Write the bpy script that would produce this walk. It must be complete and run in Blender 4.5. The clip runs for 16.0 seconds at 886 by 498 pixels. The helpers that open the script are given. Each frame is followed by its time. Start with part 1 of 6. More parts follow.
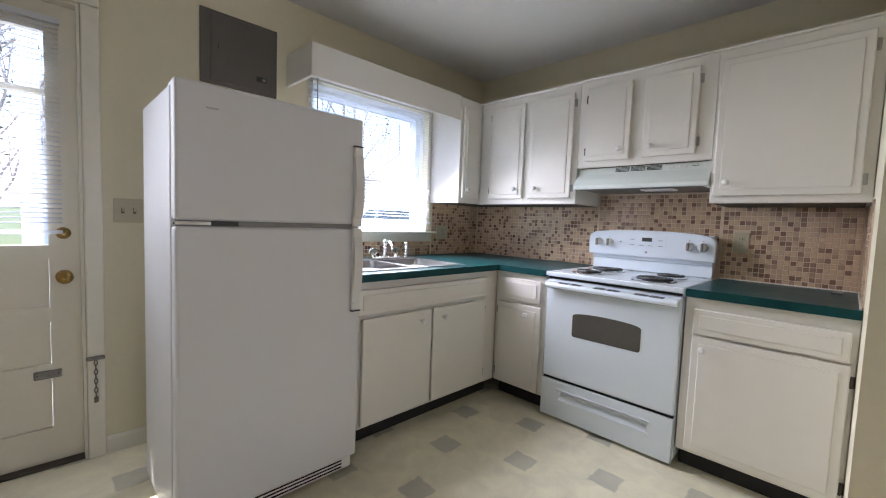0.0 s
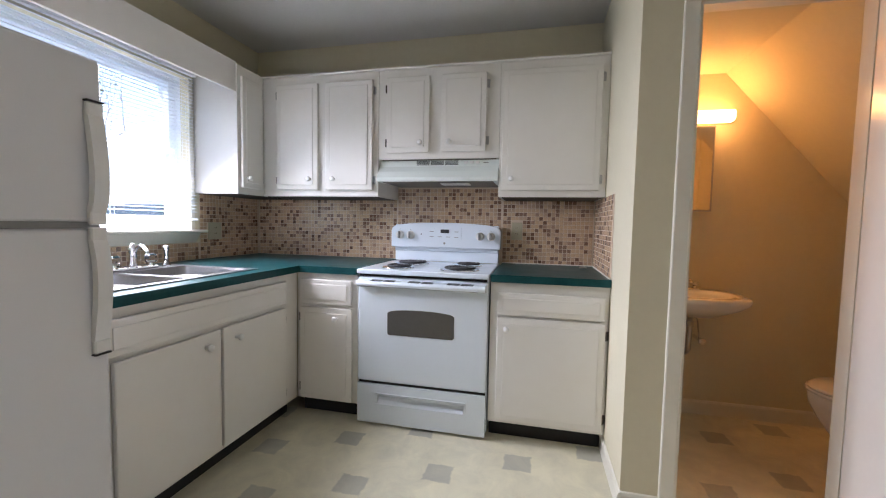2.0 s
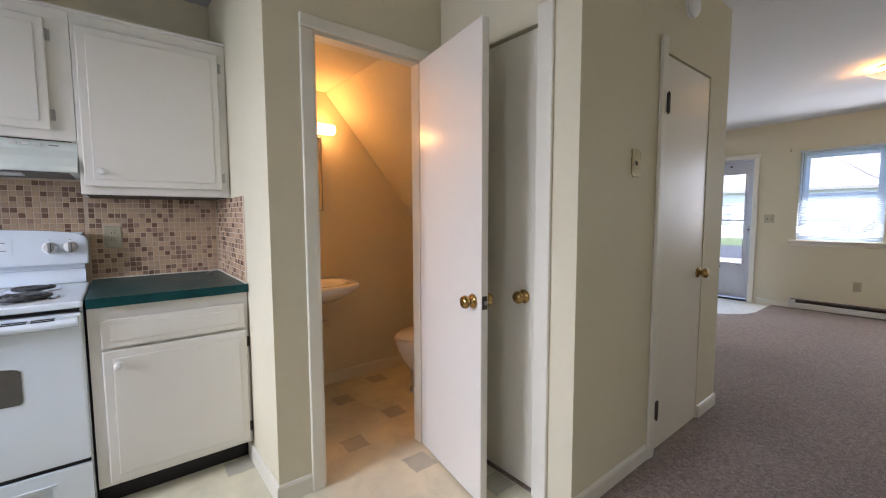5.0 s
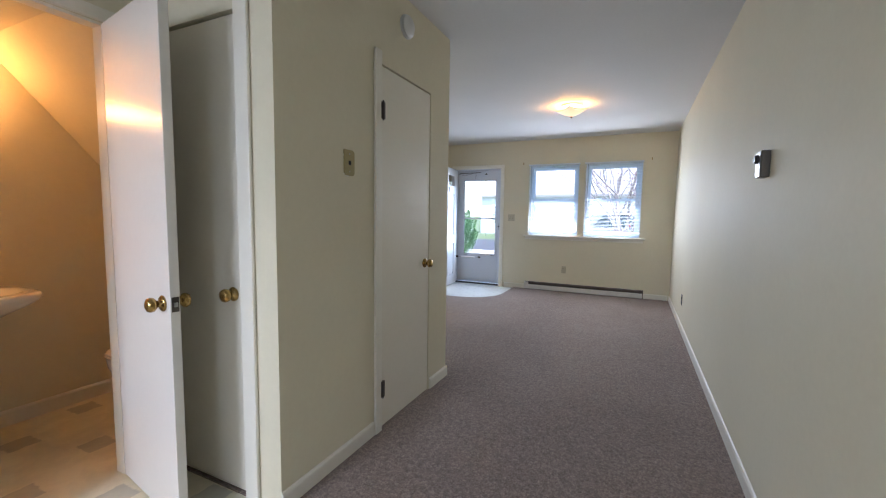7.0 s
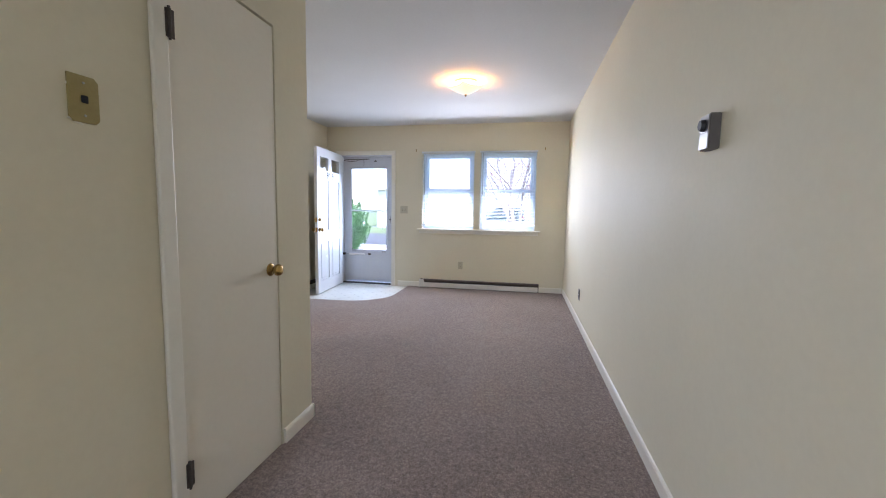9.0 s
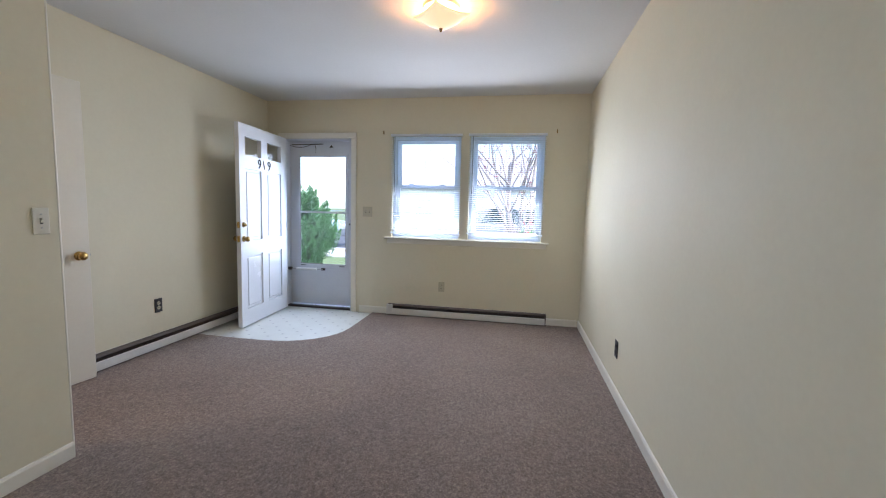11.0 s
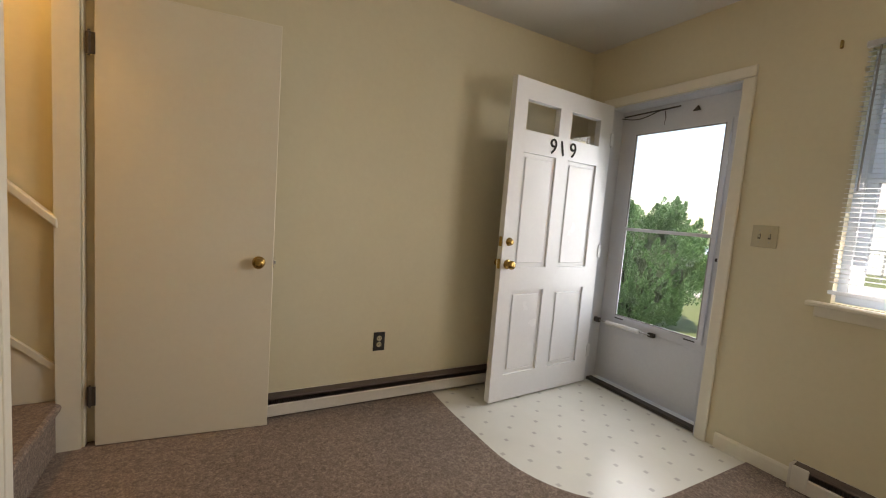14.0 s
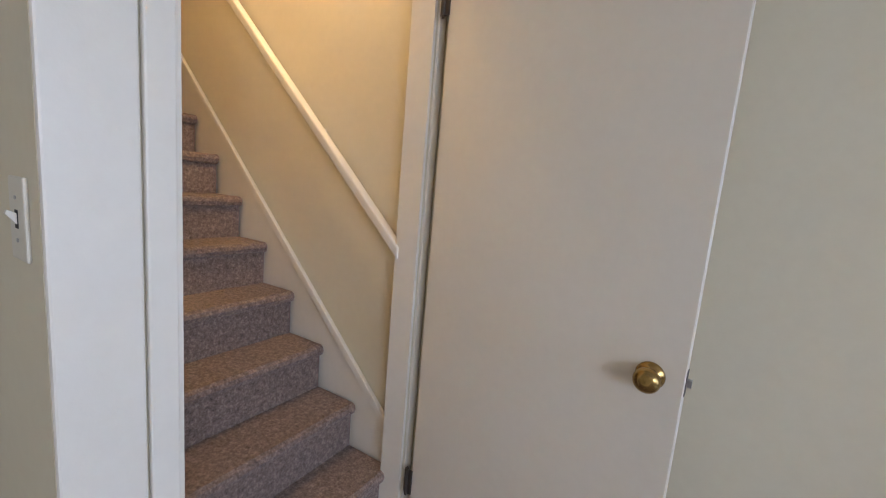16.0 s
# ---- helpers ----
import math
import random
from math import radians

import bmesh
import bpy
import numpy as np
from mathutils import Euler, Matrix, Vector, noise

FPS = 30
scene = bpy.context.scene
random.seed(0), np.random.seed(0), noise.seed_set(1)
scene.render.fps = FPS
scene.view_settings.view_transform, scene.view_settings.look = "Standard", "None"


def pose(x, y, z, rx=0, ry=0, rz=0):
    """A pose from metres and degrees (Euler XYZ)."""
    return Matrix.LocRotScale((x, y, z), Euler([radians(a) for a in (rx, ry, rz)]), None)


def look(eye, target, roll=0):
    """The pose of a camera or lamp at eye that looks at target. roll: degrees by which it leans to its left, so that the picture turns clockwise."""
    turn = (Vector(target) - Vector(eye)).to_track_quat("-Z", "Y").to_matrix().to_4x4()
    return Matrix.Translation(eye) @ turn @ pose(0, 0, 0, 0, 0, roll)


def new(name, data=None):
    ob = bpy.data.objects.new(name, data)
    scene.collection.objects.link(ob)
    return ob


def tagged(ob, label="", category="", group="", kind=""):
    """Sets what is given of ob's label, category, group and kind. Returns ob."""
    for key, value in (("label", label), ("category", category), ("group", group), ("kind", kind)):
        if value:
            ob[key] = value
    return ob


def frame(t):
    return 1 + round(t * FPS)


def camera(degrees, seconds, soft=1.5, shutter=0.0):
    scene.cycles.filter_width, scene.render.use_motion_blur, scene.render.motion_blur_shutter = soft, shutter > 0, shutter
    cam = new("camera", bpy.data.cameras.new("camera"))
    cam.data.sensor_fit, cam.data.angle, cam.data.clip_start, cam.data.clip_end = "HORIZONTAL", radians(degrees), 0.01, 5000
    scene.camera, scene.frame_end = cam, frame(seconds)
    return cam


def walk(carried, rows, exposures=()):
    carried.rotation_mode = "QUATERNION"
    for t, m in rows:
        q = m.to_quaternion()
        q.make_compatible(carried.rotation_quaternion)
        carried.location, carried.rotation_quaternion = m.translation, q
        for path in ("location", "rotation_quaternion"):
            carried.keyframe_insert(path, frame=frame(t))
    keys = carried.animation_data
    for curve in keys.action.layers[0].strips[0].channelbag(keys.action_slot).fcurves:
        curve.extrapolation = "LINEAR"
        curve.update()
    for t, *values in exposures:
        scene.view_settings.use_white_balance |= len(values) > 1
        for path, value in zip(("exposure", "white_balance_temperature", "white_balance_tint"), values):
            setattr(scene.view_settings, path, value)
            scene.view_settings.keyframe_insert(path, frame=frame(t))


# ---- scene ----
cam = camera(95.1, 16.0, soft=1.1)
PATH = [
    (0, (3.017, 0.975, 1.194), (1.602, 2.382, 1.059), 2.2),
    (0.5, (2.904, 1.022, 1.189), (1.664, 2.586, 1.054), 1.9),
    (1, (2.795, 1.035, 1.181), (1.803, 2.767, 1.053), 1.6),
    (1.5, (2.739, 1.031, 1.183), (2.018, 2.892, 1.063), 1.3),
    (2, (2.702, 1.059, 1.18), (2.25, 3.003, 1.055), 1.1),
    (2.5, (2.685, 1.162, 1.188), (2.476, 3.148, 1.063), 0.9),
    (3, (2.651, 1.214, 1.209), (2.697, 3.209, 1.076), 0.8),
    (3.5, (2.565, 1.227, 1.224), (2.906, 3.193, 1.09), 0.6),
    (4, (2.51, 1.208, 1.234), (3.173, 3.09, 1.097), 0.2),
    (4.5, (2.52, 1.151, 1.232), (3.508, 2.884, 1.087), -0.0),
    (5, (2.582, 1.069, 1.239), (3.831, 2.624, 1.081), -0.2),
    (5.2, (2.618, 1.035, 1.224), (3.947, 2.522, 1.084), -0.3),
    (7.3, (2.858, 0.696, 1.234), (4.704, 1.447, 1.057), 0.7),
    (7.5, (2.888, 0.697, 1.23), (4.756, 1.387, 1.051), 0.5),
    (8, (3.012, 0.719, 1.237), (4.921, 1.29, 1.055), 0.7),
    (8.5, (3.222, 0.791, 1.239), (5.159, 1.254, 1.053), 1.0),
    (9, (3.516, 0.819, 1.2), (5.471, 1.196, 1.01), 0.9),
    (9.5, (3.841, 0.834, 1.217), (5.806, 1.156, 1.03), 1.0),
    (9.7, (3.966, 0.844, 1.218), (5.934, 1.15, 1.031), 1.0),
    (11.8, (5.794, 0.958, 1.259), (7.724, 1.445, 1.065), 2.7),
    (12, (5.94, 0.977, 1.243), (7.854, 1.525, 1.053), 3.0),
    (12.5, (6.307, 1.022, 1.241), (8.138, 1.806, 1.058), 3.4),
    (13, (6.627, 1.181, 1.228), (8.297, 2.267, 1.045), 3.8),
    (13.5, (6.937, 1.348, 1.202), (8.312, 2.789, 1.02), 4.1),
    (14, (7.132, 1.574, 1.199), (8.096, 3.317, 1.015), 4.5),
    (14.5, (7.273, 1.896, 1.219), (7.762, 3.824, 1.009), 4.8),
    (15, (7.369, 2.188, 1.233), (7.37, 4.175, 1.0), 5.0),
    (15.5, (7.409, 2.496, 1.243), (6.872, 4.404, 0.975), 5.0),
    (16, (7.329, 2.787, 1.24), (6.312, 4.485, 0.952), 4.9),
]
EXPOSURES = [(0.0, 1.82, 5900, 18), (1.0, 1.87, 5900, 18), (2.5, 1.78, 5780, 19), (3.2, 1.82, 5750, 19), (4.0, 1.98, 5680, 19), (5.0, 1.92, 5700, 18), (7.5, 2.1, 5200, 15), (8.2, 2.27, 5000, 15), (9.0, 2.33, 5450, 19), (9.7, 2.22, 5100, 18), (10.8, 1.95, 5450, 16), (12.0, 1.66, 5750, 15), (12.5, 1.58, 6250, 13), (13.5, 1.4, 7100, 15), (14.0, 1.42, 7600, 16), (14.5, 1.42, 8100, 17), (15.0, 1.58, 9300, 20), (15.5, 1.74, 6900, 23), (16.0, 1.76, 5450, 20)]
walk(cam, [(t, look(eye, target, roll)) for t, eye, target, roll in PATH], EXPOSURES)

# ---- light ----
world = bpy.data.worlds.new("world")
scene.world = world
world.use_nodes = True
wn = world.node_tree.nodes
sky = wn.new("ShaderNodeTexSky")
sky.sky_type = "NISHITA"
sky.sun_disc = False
sky.sun_elevation, sky.sun_rotation = radians(57), radians(239)
wn["Background"].inputs["Strength"].default_value = 0.15
world.node_tree.links.new(sky.outputs[0], wn["Background"].inputs["Color"])
# the sun stands to the south, high over the roofs
sun = new("sun", bpy.data.lights.new("sun", "SUN"))
sun.data.energy, sun.data.angle, sun.data.color = 3.0, radians(0.5), (1.0, 0.95, 0.87)
sun.matrix_world = look((0, 0, 0), (0.75, 0.45, -1.35))


def lamp(name, kind, where, aim, power, colour, size=0.1, size_y=0.0):
    ob = new(name, bpy.data.lights.new(name, kind))
    ob.data.energy, ob.data.color = power, colour
    if kind == "AREA":
        ob.data.shape = "RECTANGLE"
        ob.data.size, ob.data.size_y = size, size_y or size
    else:
        ob.data.shadow_soft_size = size
    ob.matrix_world = look(where, aim)
    return ob


DAY = (1.0, 0.985, 0.97)
WARM = (1.0, 0.56, 0.22)
# daylight through the openings
for name, where, aim, power, w, h, spread in (
    ("window_daylight", (0.575, 2.72, 1.58), (1.95, 2.38, 0.30), 11.8, 0.95, 0.86, 130),
    ("back_door_daylight", (0.515, 0.66, 1.50), (2.6, 1.1, 0.1), 2.0, 0.58, 0.85, 120),
    ("living_window_daylight", (9.572, 1.93, 1.50), (8.4, 1.93, 1.22), 5.6, 0.72, 1.06, 176),
    ("living_window_daylight", (9.572, 1.04, 1.50), (8.4, 1.12, 1.22), 5.6, 0.72, 1.06, 176),
    ("storm_door_daylight", (9.80, 3.22, 1.20), (8.5, 3.0, 0.8), 4.2, 0.62, 1.35, 150),
):
    lamp(name, "AREA", where, aim, power, (0.80, 0.90, 1.0) if "storm" in name else DAY, w, h).data.spread = radians(spread)
# the lamps of the place
lamp("ceiling_lamp_light", "POINT", (7.65, 1.41, 2.425), (7.65, 1.41, 0), 4.3, (1.0, 0.48, 0.15), 0.05)
lamp("stair_lamp_light", "POINT", (6.2, 3.77, 2.50), (5.3, 3.4, 0), 9.0, (1.0, 0.62, 0.25), 0.04)


# ---- materials ----
def tex(nt, kind, **values):
    node = nt.nodes.new("ShaderNode" + kind)
    for key, value in values.items():
        node.inputs[key].default_value = value
    return node


def mat(name, colour, rough=0.5, metal=0.0, second=None, scale=3.0, fine=60.0, bump=0.0, bump_scale=0.0, coat=0.0, spread=0.0, stretch=(1, 1, 1)):
    """A painted, metal or woven surface: two scales of colour change, roughness change and fine relief."""
    m = bpy.data.materials.new(name)
    m.use_nodes = True
    nt = m.node_tree
    b = nt.nodes["Principled BSDF"]
    b.inputs["Metallic"].default_value = metal
    b.inputs["Coat Weight"].default_value = coat
    geo = nt.nodes.new("ShaderNodeNewGeometry")
    mp = nt.nodes.new("ShaderNodeMapping")
    mp.inputs["Scale"].default_value = stretch
    nt.links.new(geo.outputs["Position"], mp.inputs["Vector"])
    big = tex(nt, "TexNoise", Scale=scale, Detail=4.0, Roughness=0.6)
    small = tex(nt, "TexNoise", Scale=fine, Detail=3.0, Roughness=0.6)
    for n in (big, small):
        nt.links.new(mp.outputs[0], n.inputs["Vector"])
    c2 = second or tuple(c * 0.9 for c in colour)
    mix = nt.nodes.new("ShaderNodeMix")
    mix.data_type = "RGBA"
    mix.inputs[6].default_value, mix.inputs[7].default_value = (*colour, 1), (*c2, 1)
    add = nt.nodes.new("ShaderNodeMath")
    add.operation = "MULTIPLY_ADD"
    add.inputs[1].default_value = 0.45
    nt.links.new(small.outputs["Fac"], add.inputs[0])
    half = nt.nodes.new("ShaderNodeMath")
    half.operation = "MULTIPLY"
    half.inputs[1].default_value = 0.55
    nt.links.new(big.outputs["Fac"], half.inputs[0])
    nt.links.new(half.outputs[0], add.inputs[2])
    ramp = nt.nodes.new("ShaderNodeMapRange")
    ramp.inputs[1].default_value, ramp.inputs[2].default_value = 0.22, 0.78
    ramp.interpolation_type = "SMOOTHSTEP"
    nt.links.new(add.outputs[0], ramp.inputs[0])
    nt.links.new(ramp.outputs[0], mix.inputs[0])
    last = mix.outputs[2]
    if spread:
        info = nt.nodes.new("ShaderNodeObjectInfo")
        hsv = nt.nodes.new("ShaderNodeHueSaturation")
        vary = nt.nodes.new("ShaderNodeMapRange")
        vary.inputs[3].default_value, vary.inputs[4].default_value = 1 - spread, 1 + spread
        nt.links.new(info.outputs["Random"], vary.inputs[0])
        nt.links.new(vary.outputs[0], hsv.inputs["Value"])
        nt.links.new(last, hsv.inputs["Color"])
        last = hsv.outputs[0]
    nt.links.new(last, b.inputs["Base Color"])
    rr = nt.nodes.new("ShaderNodeMapRange")
    rr.inputs[3].default_value, rr.inputs[4].default_value = max(rough - 0.06, 0.02), min(rough + 0.08, 1)
    nt.links.new(big.outputs["Fac"], rr.inputs[0])
    nt.links.new(rr.outputs[0], b.inputs["Roughness"])
    if bump:
        bn = tex(nt, "TexNoise", Scale=bump_scale or fine, Detail=3.0)
        nt.links.new(mp.outputs[0], bn.inputs["Vector"])
        bp = nt.nodes.new("ShaderNodeBump")
        bp.inputs["Strength"].default_value, bp.inputs["Distance"].default_value = bump, 0.002
        nt.links.new(bn.outputs["Fac"], bp.inputs["Height"])
        nt.links.new(bp.outputs[0], b.inputs["Normal"])
    return m


def glow(name, colour, strength):
    m = bpy.data.materials.new(name)
    m.use_nodes = True
    b = m.node_tree.nodes["Principled BSDF"]
    b.inputs["Base Color"].default_value = (*colour, 1)
    b.inputs["Emission Color"].default_value = (*colour, 1)
    b.inputs["Emission Strength"].default_value = strength
    return m


def glass(name, tint=(1, 1, 1), rough=0.0):
    m = bpy.data.materials.new(name)
    m.use_nodes = True
    b = m.node_tree.nodes["Principled BSDF"]
    b.inputs["Base Color"].default_value = (*tint, 1)
    b.inputs["Transmission Weight"].default_value = 1.0
    b.inputs["Roughness"].default_value = rough
    b.inputs["IOR"].default_value = 1.45
    return m


M_WALL = mat("wall_paint", (0.725, 0.675, 0.51), 0.62, second=(0.685, 0.635, 0.475), scale=1.6, fine=40, bump=0.10, bump_scale=260)
M_CEIL = mat("ceiling_paint", (0.68, 0.67, 0.64), 0.8, second=(0.63, 0.62, 0.59), scale=1.3, fine=50, bump=0.15, bump_scale=220)
M_TRIM = mat("trim_paint", (0.81, 0.78, 0.675), 0.38, second=(0.76, 0.73, 0.625), scale=4, fine=30, bump=0.10, bump_scale=90)
M_DOORP = mat("door_paint", (0.78, 0.74, 0.625), 0.35, second=(0.74, 0.70, 0.585), scale=3, fine=40, bump=0.08, bump_scale=120)
M_DOORW = mat("white_door_paint", (0.83, 0.84, 0.86), 0.24, second=(0.79, 0.80, 0.82), scale=3, fine=40, bump=0.06, bump_scale=120)
M_CAB = mat("cabinet_paint", (0.80, 0.78, 0.73), 0.36, second=(0.775, 0.75, 0.695), scale=3, fine=14, bump=0.06, bump_scale=80)
M_APPL = mat("appliance_enamel", (0.76, 0.83, 0.90), 0.22, second=(0.74, 0.81, 0.88), scale=6, fine=90, coat=0.3)
M_FRIDGE = mat("fridge_textured_enamel", (0.71, 0.715, 0.73), 0.34, second=(0.69, 0.695, 0.71), scale=6, fine=200, bump=0.12, bump_scale=420)
M_HOOD = mat("hood_enamel", (0.74, 0.80, 0.76), 0.3, second=(0.70, 0.76, 0.72), scale=6, fine=80)
M_TOE = mat("black_vinyl_base", (0.012, 0.012, 0.014), 0.65, second=(0.018, 0.018, 0.021), scale=6, fine=60)
M_BLACK = mat("black_metal", (0.02, 0.02, 0.022), 0.45, second=(0.035, 0.035, 0.037), scale=20, fine=120)
# near-black fill for shaded gaps and slots, and for the house numbers
M_DARK = mat("dark_gap", (0.012, 0.012, 0.013), 0.8)
M_STEEL = mat("brushed_steel", (0.50, 0.50, 0.50), 0.30, 1.0, second=(0.40, 0.40, 0.40), scale=8, fine=180, stretch=(1, 12, 1))
M_CHROME = mat("chrome", (0.78, 0.78, 0.80), 0.10, 1.0, second=(0.70, 0.70, 0.72), scale=20, fine=80)
M_BRASS = mat("brass", (0.50, 0.34, 0.12), 0.22, 1.0, second=(0.34, 0.22, 0.07), scale=18, fine=90)
M_BRONZE = mat("dark_hinge_metal", (0.05, 0.042, 0.035), 0.5, 0.3, second=(0.09, 0.075, 0.06), scale=30, fine=120)
M_PANEL = mat("grey_panel_enamel", (0.115, 0.103, 0.088), 0.45, second=(0.10, 0.09, 0.077), scale=5, fine=80, bump=0.05, bump_scale=200)
M_ALMOND = mat("almond_plastic", (0.52, 0.48, 0.34), 0.40, second=(0.47, 0.43, 0.30), scale=12, fine=80)
M_BROWNPL = mat("gold_painted_plate", (0.36, 0.30, 0.12), 0.38, 0.35, second=(0.29, 0.235, 0.09), scale=20, fine=90)
M_BLKPL = mat("black_plastic", (0.018, 0.018, 0.02), 0.35, second=(0.03, 0.03, 0.03), scale=12, fine=80)
M_IVORY = mat("ivory_plastic", (0.70, 0.67, 0.56), 0.36, second=(0.65, 0.62, 0.51), scale=10, fine=70)
M_WHTPL = mat("white_plastic", (0.80, 0.80, 0.78), 0.38, second=(0.76, 0.76, 0.74), scale=8, fine=70)
M_PORC = mat("porcelain", (0.82, 0.80, 0.76), 0.10, second=(0.79, 0.77, 0.73), scale=4, fine=40, coat=0.4)
M_HEAT = mat("heater_enamel", (0.72, 0.70, 0.65), 0.40, second=(0.64, 0.62, 0.57), scale=5, fine=60)
M_HEATD = mat("heater_slot", (0.075, 0.055, 0.047), 0.55, second=(0.12, 0.09, 0.078), scale=4, fine=160)
M_BLIND = mat("blind_slat", (0.84, 0.84, 0.84), 0.40, second=(0.80, 0.80, 0.80), scale=8, fine=60)
M_STORM = mat("storm_door_enamel", (0.66, 0.68, 0.71), 0.35, second=(0.60, 0.62, 0.66), scale=3, fine=60)
M_VINYLW = mat("window_vinyl", (0.84, 0.88, 0.95), 0.35, second=(0.80, 0.84, 0.91), scale=6, fine=60)
# thin vinyl lets some daylight through
for m, share in ((M_BLIND, 0.55), (M_VINYLW, 0.8)):
    nt = m.node_tree
    thin = nt.nodes.new("ShaderNodeBsdfTranslucent")
    thin.inputs["Color"].default_value = (0.86, 0.89, 0.93, 1)
    both = nt.nodes.new("ShaderNodeMixShader")
    both.inputs[0].default_value = share
    nt.links.new(nt.nodes["Principled BSDF"].outputs[0], both.inputs[1])
    nt.links.new(thin.outputs[0], both.inputs[2])
    nt.links.new(both.outputs[0], nt.nodes["Material Output"].inputs["Surface"])
M_DOORB = mat("bathroom_door_gloss", (0.78, 0.75, 0.69), 0.20, second=(0.75, 0.72, 0.66), scale=3, fine=40, bump=0.02, bump_scale=160)
M_TARN = mat("tarnished_steel", (0.17, 0.165, 0.155), 0.42, 0.7, second=(0.25, 0.24, 0.22), scale=30, fine=120)
M_SINK = mat("dull_stainless", (0.36, 0.355, 0.36), 0.34, 1.0, second=(0.28, 0.275, 0.28), scale=8, fine=180, stretch=(1, 12, 1))
M_WALL.node_tree.nodes["Principled BSDF"].inputs["Specular IOR Level"].default_value = 0.12
M_CLEAR = glass("clear_plastic", (0.95, 0.97, 1.0), 0.06)
M_GREYPL = mat("grey_plastic", (0.30, 0.30, 0.29), 0.4, second=(0.26, 0.26, 0.25), scale=12, fine=80)
# bare board tone, darkened by the shade under the wall cabinets
M_UNDER = mat("raw_shaded_board", (0.075, 0.055, 0.04), 0.75, second=(0.11, 0.085, 0.06), scale=5, fine=50, stretch=(1, 6, 1))


def chain(nt, op, a, b=None):
    n = nt.nodes.new("ShaderNodeMath")
    n.operation = op
    for i, v in enumerate((a, b)):
        if v is None:
            continue
        if isinstance(v, (int, float)):
            n.inputs[i].default_value = v
        else:
            nt.links.new(v, n.inputs[i])
    return n.outputs[0]


def thin_glass(name):
    """A window pane: clear with a faint mirror at grazing angles."""
    m = bpy.data.materials.new(name)
    m.use_nodes = True
    nt = m.node_tree
    nt.nodes.remove(nt.nodes["Principled BSDF"])
    clear, shine = nt.nodes.new("ShaderNodeBsdfTransparent"), nt.nodes.new("ShaderNodeBsdfGlossy")
    shine.inputs["Roughness"].default_value = 0.02
    mix, lw = nt.nodes.new("ShaderNodeMixShader"), nt.nodes.new("ShaderNodeLayerWeight")
    lw.inputs["Blend"].default_value = 0.5
    nt.links.new(chain(nt, "ADD", 0.03, chain(nt, "MULTIPLY", chain(nt, "POWER", lw.outputs["Facing"], 4.0), 0.5)), mix.inputs[0])
    nt.links.new(clear.outputs[0], mix.inputs[1])
    nt.links.new(shine.outputs[0], mix.inputs[2])
    nt.links.new(mix.outputs[0], nt.nodes["Material Output"].inputs["Surface"])
    return m


M_PANE = thin_glass("window_glass")


